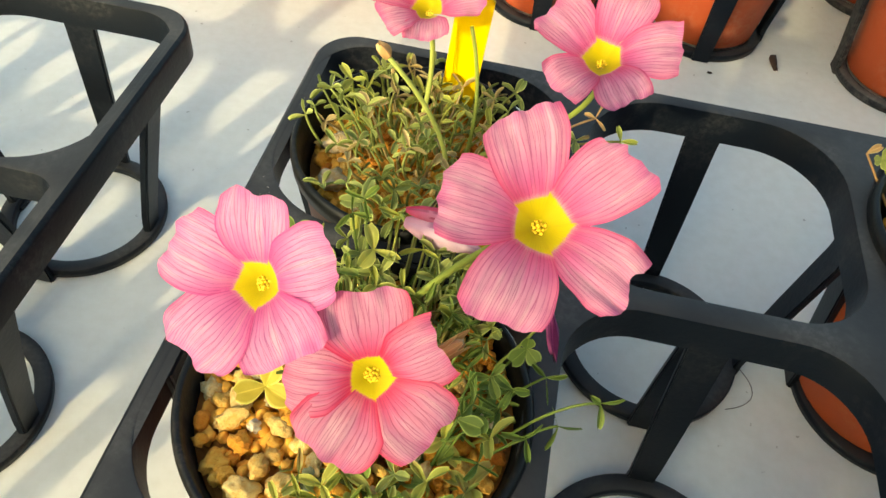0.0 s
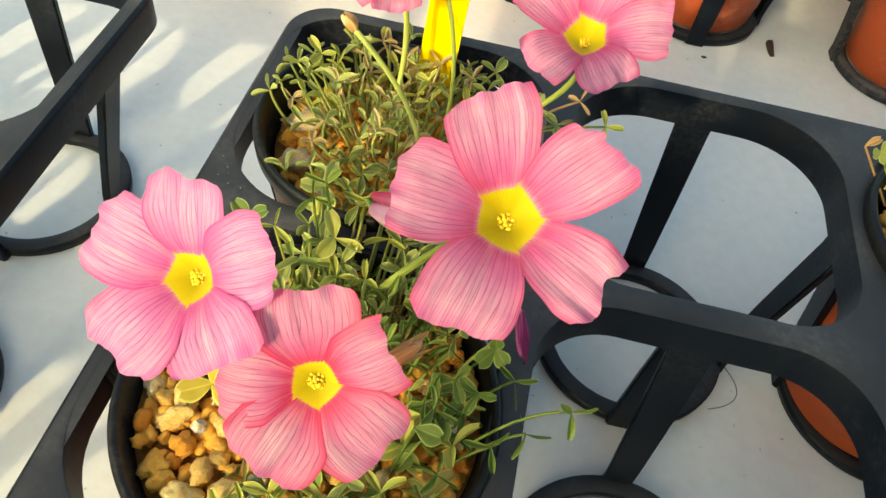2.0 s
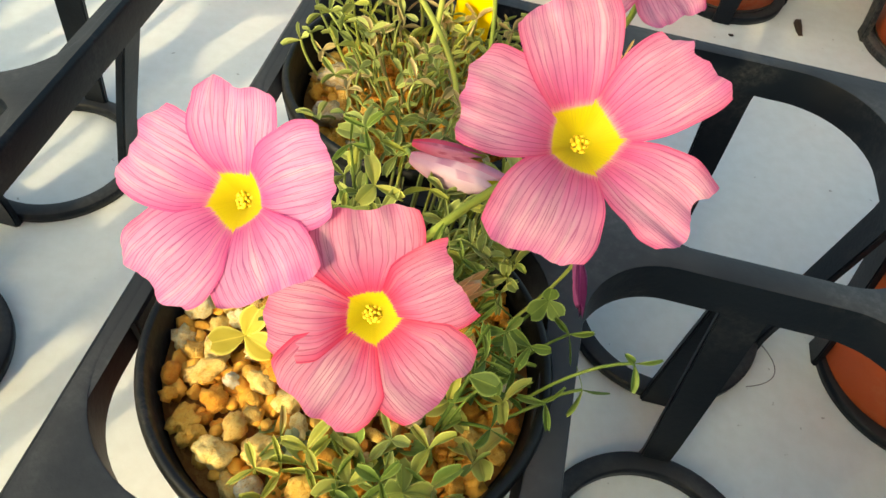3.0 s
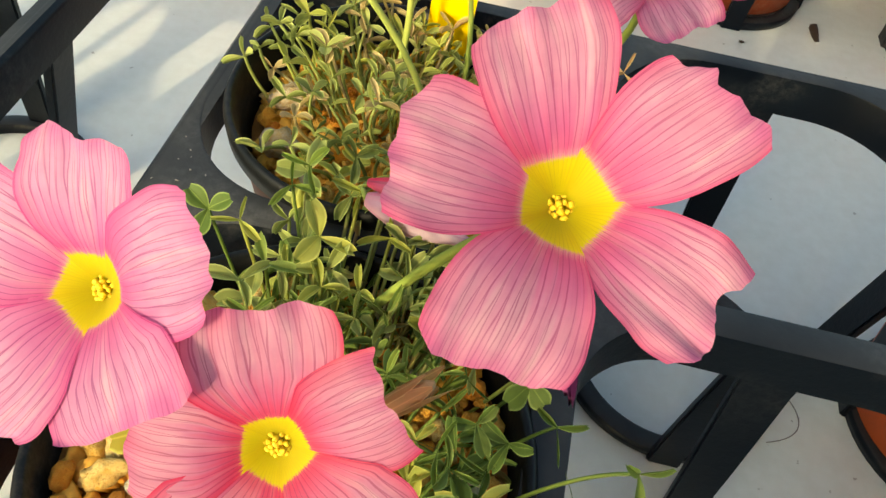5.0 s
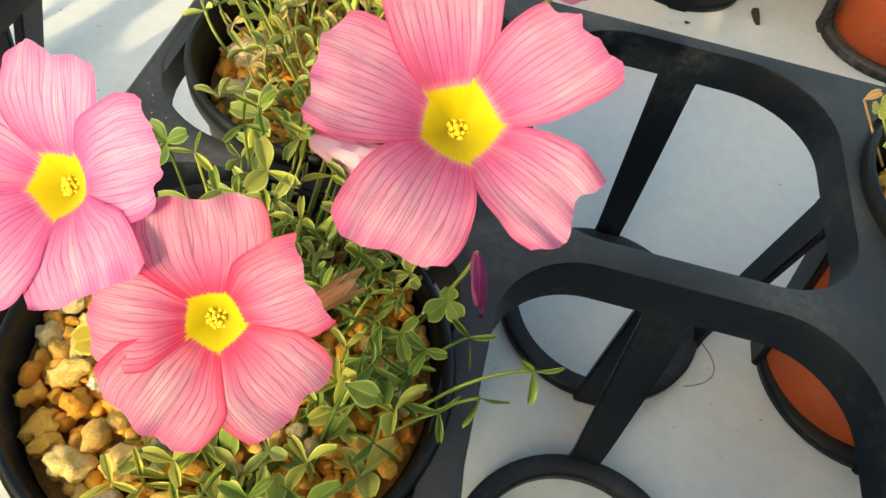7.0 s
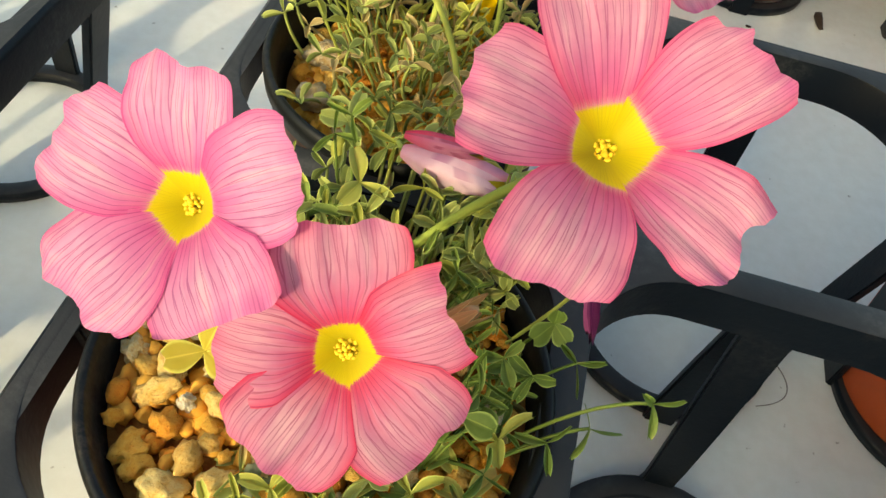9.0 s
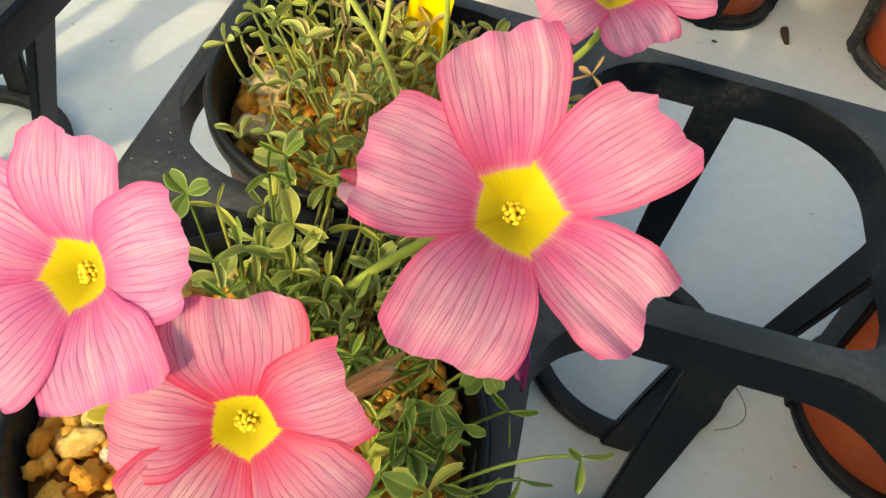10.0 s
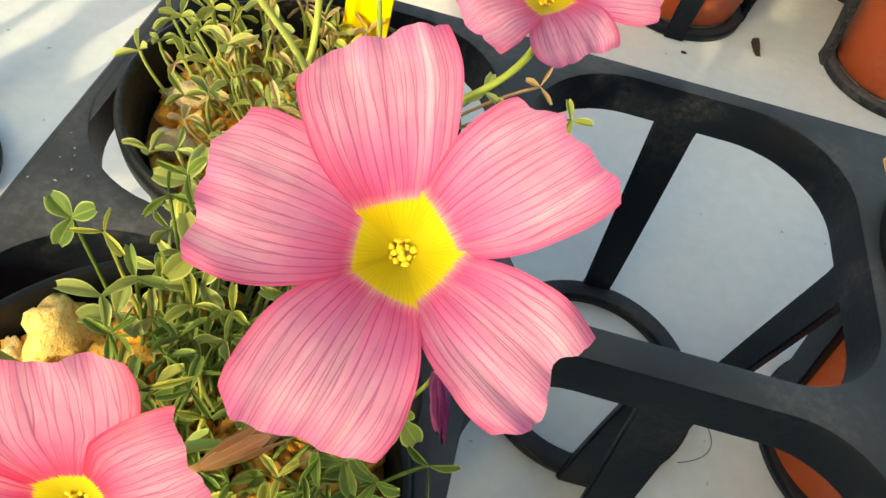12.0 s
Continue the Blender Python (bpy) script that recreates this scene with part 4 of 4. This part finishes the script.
clear_leaf(-0.008, 0.026, (-0.1131, -0.0186, 0.1116), 0.0062, (0.2, -0.6, 0.8), 70, 1.1, 912, 0.0, 0.36, LEAF_LIME)
clear_leaf(-0.002, 0.024, (-0.1081, -0.0047, 0.1087), 0.0066, (0.1, -0.6, 0.8), 100, 1.1, 913, 0.0)
clear_leaf(0.000, 0.020, (-0.1051, -0.0024, 0.1130), 0.0070, (0.0, -0.7, 0.7), 60, 1.0, 914, 0.0)
clear_leaf(0.004, 0.012, (-0.0870, -0.0398, 0.1123), 0.0072, (0.1, -0.6, 0.8), 80, 1.2, 915, 0.0, 0.36, LEAF_LIME)
clear_leaf(0.010, 0.020, (-0.0808, -0.0209, 0.1084), 0.0066, (0.0, -0.7, 0.7), 20, 1.1, 916, 0.0)
clear_leaf(0.006, -0.022, (-0.0771, -0.0742, 0.0923), 0.0046, (0.0, -0.5, 0.9), 10, 0.6, 917, 0.0, 0.46, LEAF_LIME)
clear_leaf(0.000, -0.024, (-0.0888, -0.0761, 0.0906), 0.0058, (0.1, -0.4, 0.9), 40, 1.0, 918, 0.0, 0.36, LEAF_LIME)
clear_leaf(-0.006, -0.022, (-0.0993, -0.0724, 0.0883), 0.0044, (0.1, -0.4, 0.9), 100, 0.5, 919, 0.0, 0.46, plain("grey_leaf", (0.26, 0.30, 0.20), 0.6, 0.3, 300.0))
clear_leaf(-0.018, -0.006, (-0.1172, -0.0528, 0.0918), 0.0088, (0.2, -0.6, 0.9), 76, 0.28, 906, 0.0, 0.5, LEAF_YELLOW)
# side shoots of the rear plant over its right-hand rim
B0 = BED_B + Vector((0.0, 0.0, 0.0735))
for k, (tip, turn, fold, mat) in enumerate((((-0.0347, 0.0565, 0.1010), 0, 0.8, LEAF_LIME), ((-0.0439, 0.0649, 0.1018), 60, 1.2, DRY), ((-0.0495, 0.0516, 0.1018), 30, 1.0, LEAF), ((-0.0568, 0.0550, 0.1033), 90, 0.9, LEAF))):
    leaf(plant_b, B0 + Vector((0.026, 0.004 - 0.004 * k, 0)), tip, 0.0052, (0.1, -0.6, 0.8), turn, fold, mat, 950 + k, 0.003)


def spindle(parent, name, a, b, r, material, ends=(0.35, 0.15), ribs=0.0, seed=1, label="", ragged=0.0):
    """A bud-like swelling from a to b."""
    bm = bmesh.new()
    inv = parent.matrix_world.inverted()
    a, b = inv @ Vector(a), inv @ Vector(b)
    layer = bm.loops.layers.uv.new("UVMap")
    d = b - a
    ax = d.normalized()
    s0 = ax.cross(Vector((0.2, 0.5, 0.9))).normalized()
    s1 = ax.cross(s0)
    n, seg = 12, 14
    rings = []
    for i in range(n + 1):
        t = i / n
        k = ends[0] * (1 - t) + ends[1] * t + (1 - max(ends) * 0.6) * math.sin(math.pi * t) ** 0.9
        ring = []
        for j in range(seg):
            an = 2 * math.pi * j / seg
            rr = r * k * (1 + ribs * math.sin(an * 5 + t * 2 + seed) + 0.25 * ribs * noise.noise(Vector((math.cos(an) * 2, t * 5, seed))))
            push = ragged * d.length * t * t * noise.noise(Vector((an * 1.3, seed, 2.0)))
            ring.append(bm.verts.new(a + d * t + ax * push + (s0 * math.cos(an) + s1 * math.sin(an)) * rr))
        rings.append(ring)
    for i in range(n):
        for j in range(seg):
            f = bm.faces.new((rings[i][j], rings[i][(j + 1) % seg], rings[i + 1][(j + 1) % seg], rings[i + 1][j]))
            for lp, t in zip(f.loops, (i, i, i + 1, i + 1)):
                lp[layer].uv = (0.3 + 0.7 * t / n, math.sin(2 * math.pi * j / seg))
    bm.faces.new(list(reversed(rings[0])))
    bm.faces.new(rings[-1])
    return part(name, bm, material, parent, label)


def dry_calyx(parent, a, b, r):
    """A tube of five papery sepals with free, torn tips and the shrunken pod inside."""
    inv = parent.matrix_world.inverted()
    a, b = inv @ a, inv @ b
    d = b - a
    ax = d.normalized()
    s0 = ax.cross(Vector((0.2, 0.5, 0.9))).normalized()
    s1 = ax.cross(s0)
    root = new("dry_calyx")
    root.empty_display_size = 0.003
    root.parent = parent
    tagged(root, "dry papery brown calyx with a torn tip")
    for k in range(5):
        bm = bmesh.new()
        layer = bm.loops.layers.uv.new("UVMap")
        reach = (0.86, 1.06, 0.78, 0.95, 0.84)[k]
        g = []
        for i in range(13):
            t = i / 12
            row = []
            for j in range(9):
                v = j / 4 - 1
                half = 0.80 * (1 - 0.85 * max(0, (t - 0.62) / 0.38) ** 1.5)
                an = 2 * math.pi * k / 5 + v * half
                rr = r * (0.45 + 0.75 * math.sin(math.pi * min(t * 0.8 + 0.05, 0.62)) + 0.35 * max(0, t - 0.7)) * (1 + 0.07 * (k % 2) + 0.10 * noise.noise(Vector((v * 2.5, t * 4, k * 3.1))))
                row.append((bm.verts.new(a + d * (t * reach) + (s0 * math.cos(an) + s1 * math.sin(an)) * rr), t, v))
            g.append(row)
        for i in range(12):
            for j in range(8):
                q = (g[i][j], g[i + 1][j], g[i + 1][j + 1], g[i][j + 1])
                f = bm.faces.new([e[0] for e in q])
                for lp, e in zip(f.loops, q):
                    lp[layer].uv = (e[1], e[2])
        part("sepal", bm, DRY, root)
    bm = bmesh.new()
    bmesh.ops.create_icosphere(bm, subdivisions=3, radius=1.0)
    for q in bm.verts:
        w = 1 + 0.16 * noise.noise(q.co * 2.2)
        q.co = a + d * 0.66 + (s0 * q.co.x * 0.85 + s1 * q.co.y * 0.85 + ax * q.co.z * 1.7) * r * w
    part("pod", bm, POD, root, "cream shrunken seed pod")


POD = plain("dry_pod", (0.62, 0.45, 0.22), 0.8, 0.3, 500.0)

# withered and closed blooms
spindle(plant_a, "withered_bloom", (-0.0521, -0.0334, 0.1217), (-0.0485, -0.0371, 0.1096), 0.0009, PURPLE, (0.5, 0.5), 0.8, 3, "thin withered purple bloom", 0.4)
stem(plant_a, A0 + Vector((0.030, 0.018, 0)), (-0.0521, -0.0334, 0.1217), 0.0, (0.003, 0.003, 0), 0.0004, 0.0004)
dry_calyx(plant_a, Vector((-0.0785, -0.0562, 0.1219)), Vector((-0.0684, -0.0522, 0.1328)), 0.0015)
stem(plant_a, A0 + Vector((0.012, 0.000, 0)), (-0.0785, -0.0562, 0.1219), 0.0, (-0.004, 0, 0), 0.0006, 0.0006, DRY)
spindle(plant_b, "closed_bloom", (-0.0939, -0.0009, 0.1054), (-0.0709, -0.0029, 0.1044), 0.0040, PETAL_FADED, (0.35, 0.7), 0.10, 7, "closed faded white bloom with violet veins", 0.5)
spindle(plant_b, "closed_petal", (-0.0940, 0.0004, 0.1090), (-0.0781, -0.0006, 0.1101), 0.0019, PETAL_ROSE, (0.4, 0.5), 0.15, 8, "rolled rose petal over the faded bloom", 0.4)
stem(plant_b, B0 + Vector((0.002, -0.028, 0)), (-0.0939, -0.0009, 0.1054), 0.006, (0, -0.003, 0), 0.0006, 0.0006)
stem(plant_b, B0 + Vector((0.012, -0.010, 0)), (-0.1061, 0.0248, 0.1401), 0.0, (0.006, 0.0, 0), 0.0008, 0.0007)
spindle(plant_b, "flower_bud", (-0.1061, 0.0248, 0.1401), (-0.1088, 0.0248, 0.1440), 0.0012, DRY, (0.7, 0.6), 0.45, 9, "browning closed flower bud", 1.0)
stem(plant_b, B0 + Vector((0.016, 0.004, 0)), (-0.0881, 0.0559, 0.1336), 0.0, (0.003, 0.0, 0), 0.0007, 0.0006)
spindle(plant_a, "flower_bud", (-0.1084, -0.0017, 0.0974), (-0.1073, -0.0019, 0.1067), 0.0016, LEAF_LIME, (0.5, 0.1), 0.15, 4, "pointed green flower bud")
stem(plant_a, A0 + Vector((-0.004, 0.026, 0)), (-0.1084, -0.0017, 0.0974), 0.0, (0, 0, 0), 0.0005, 0.0005)
# browned leaf of the seedling
leaf(plant_c, BED_C + Vector((-0.034, 0.016, 0.073)), (0.0491, 0.0776, 0.0992), 0.0046, (-0.3, -0.6, 0.7), 60, 0.7, DRY, 960, 0.0, (0, 0, 0), 0.5, 0.0005, 1.0, 1)
leaf(plant_c, BED_C + Vector((-0.030, 0.014, 0.073)), (0.0536, 0.0755, 0.0995), 0.0042, (0.1, -0.7, 0.7), -60, 0.3, LEAF_LIME, 961, 0.0, (0, 0, 0), 0.5)


# ---- large stones that stand out ----
def big_stone(at, r, k, material, flat=0.7):
    bm = pebble_mesh(k, 3)
    ob = part("pumice_stone", bm, material)
    ob.matrix_world = pose(*at, 12 * k % 40, 0, 47 * k) @ Matrix.Diagonal((r, r * 0.85, r * flat, 1))
    return ob


BIG_PALE = pebble_material("pale_pumice", [(0.0, (0.55, 0.46, 0.31)), (1.0, (0.62, 0.52, 0.36))])
tagged(big_stone((-0.1258, 0.0435, 0.0880), 0.0054, 31, BIG_PALE), "pale grey pumice stone at the wall of the rear pot", "stone", "pumice stones")
tagged(big_stone((-0.1240, 0.0265, 0.0875), 0.0058, 32, BIG_PALE), "tan pumice stone at the wall of the rear pot", "stone", "pumice stones")
tagged(big_stone((-0.1214, -0.0285, 0.0885), 0.0078, 33, PEBBLE), "large ochre pumice stone at the wall of the front pot", "stone", "pumice stones")

# ---- bits on the bench ----
def crumb(at, size, turn, k, label):
    bm = pebble_mesh(k, 2)
    ob = part("crumb", bm, CRUMB)
    ob.matrix_world = pose(*at, 0, 0, turn) @ Matrix.Diagonal((*size, 1))
    tagged(ob, label, "debris", "crumbs on the bench")


crumb((0.0730, 0.2775, 0.0016), (0.0030, 0.0135, 0.0024), 4, 41, "dark brown crumb of bark lying on the bench")
crumb((0.0345, 0.2557, 0.0006), (0.0014, 0.0012, 0.0008), 0, 42, "tiny dark speck lying on the bench")
GRIT = plain("pale_grit", (0.30, 0.28, 0.25), 0.8)
for k, (x, y, r) in enumerate(((-0.1400, 0.0050, 0.0006), (-0.1455, 0.0040, 0.0004), (-0.1385, 0.0090, 0.0005), (-0.1410, 0.0150, 0.0004), (-0.1440, 0.0190, 0.0003), (-0.1400, 0.0130, 0.0003), (-0.1345, 0.0085, 0.0004), (-0.1425, 0.0115, 0.0003))):
    ob = part("grit_grain", pebble_mesh(k + 60, 1), GRIT)
    ob.matrix_world = pose(x, y, H + r * 0.4, 0, 0, 50 * k) @ Matrix.Diagonal((r * 0.8, r * 0.5, r * 0.5, 1))
    tagged(ob, "tiny pale grain of grit on the tray edge", "debris", "grit on the tray")
bm = bmesh.new()
tube(bm, arc((0.0405, 0.0510, 0.0004), (0.0350, 0.0290, 0.0004), 0.0, 16, (0.0085, -0.002, 0)), 0.00022, 0.00018, 5, uv=False)
tagged(part("thread", bm, THREAD), "thin curled grey thread lying on the bench", "thread")

# ---- plant label ----
def build_label():
    root = thing("plant_label", (-0.0927, 0.0740, 0.074), "bright yellow plastic plant label pushed into the rear pot", "plant label")
    bm = bmesh.new()
    w, t = 0.0060, 0.0005
    outline = [(-0.0015, -0.012), (0.0015, -0.012), (w, 0.004), (w, 0.052), (w - 0.002, 0.054), (-w + 0.002, 0.054), (-w, 0.052), (-w, 0.004)]
    a = [bm.verts.new((x, -t, z)) for x, z in outline]
    b = [bm.verts.new((x, t, z)) for x, z in outline]
    bm.faces.new(a)
    bm.faces.new(list(reversed(b)))
    for i in range(len(a)):
        bm.faces.new((a[i], a[(i + 1) % len(a)], b[(i + 1) % len(a)], b[i]))
    bmesh.ops.recalc_face_normals(bm, faces=bm.faces)
    part("blade", bm, YELLOW_TAG, root, smooth=False)
    root.matrix_world = pose(-0.0927, 0.0740, 0.082, 2, 4, -4)


build_label()
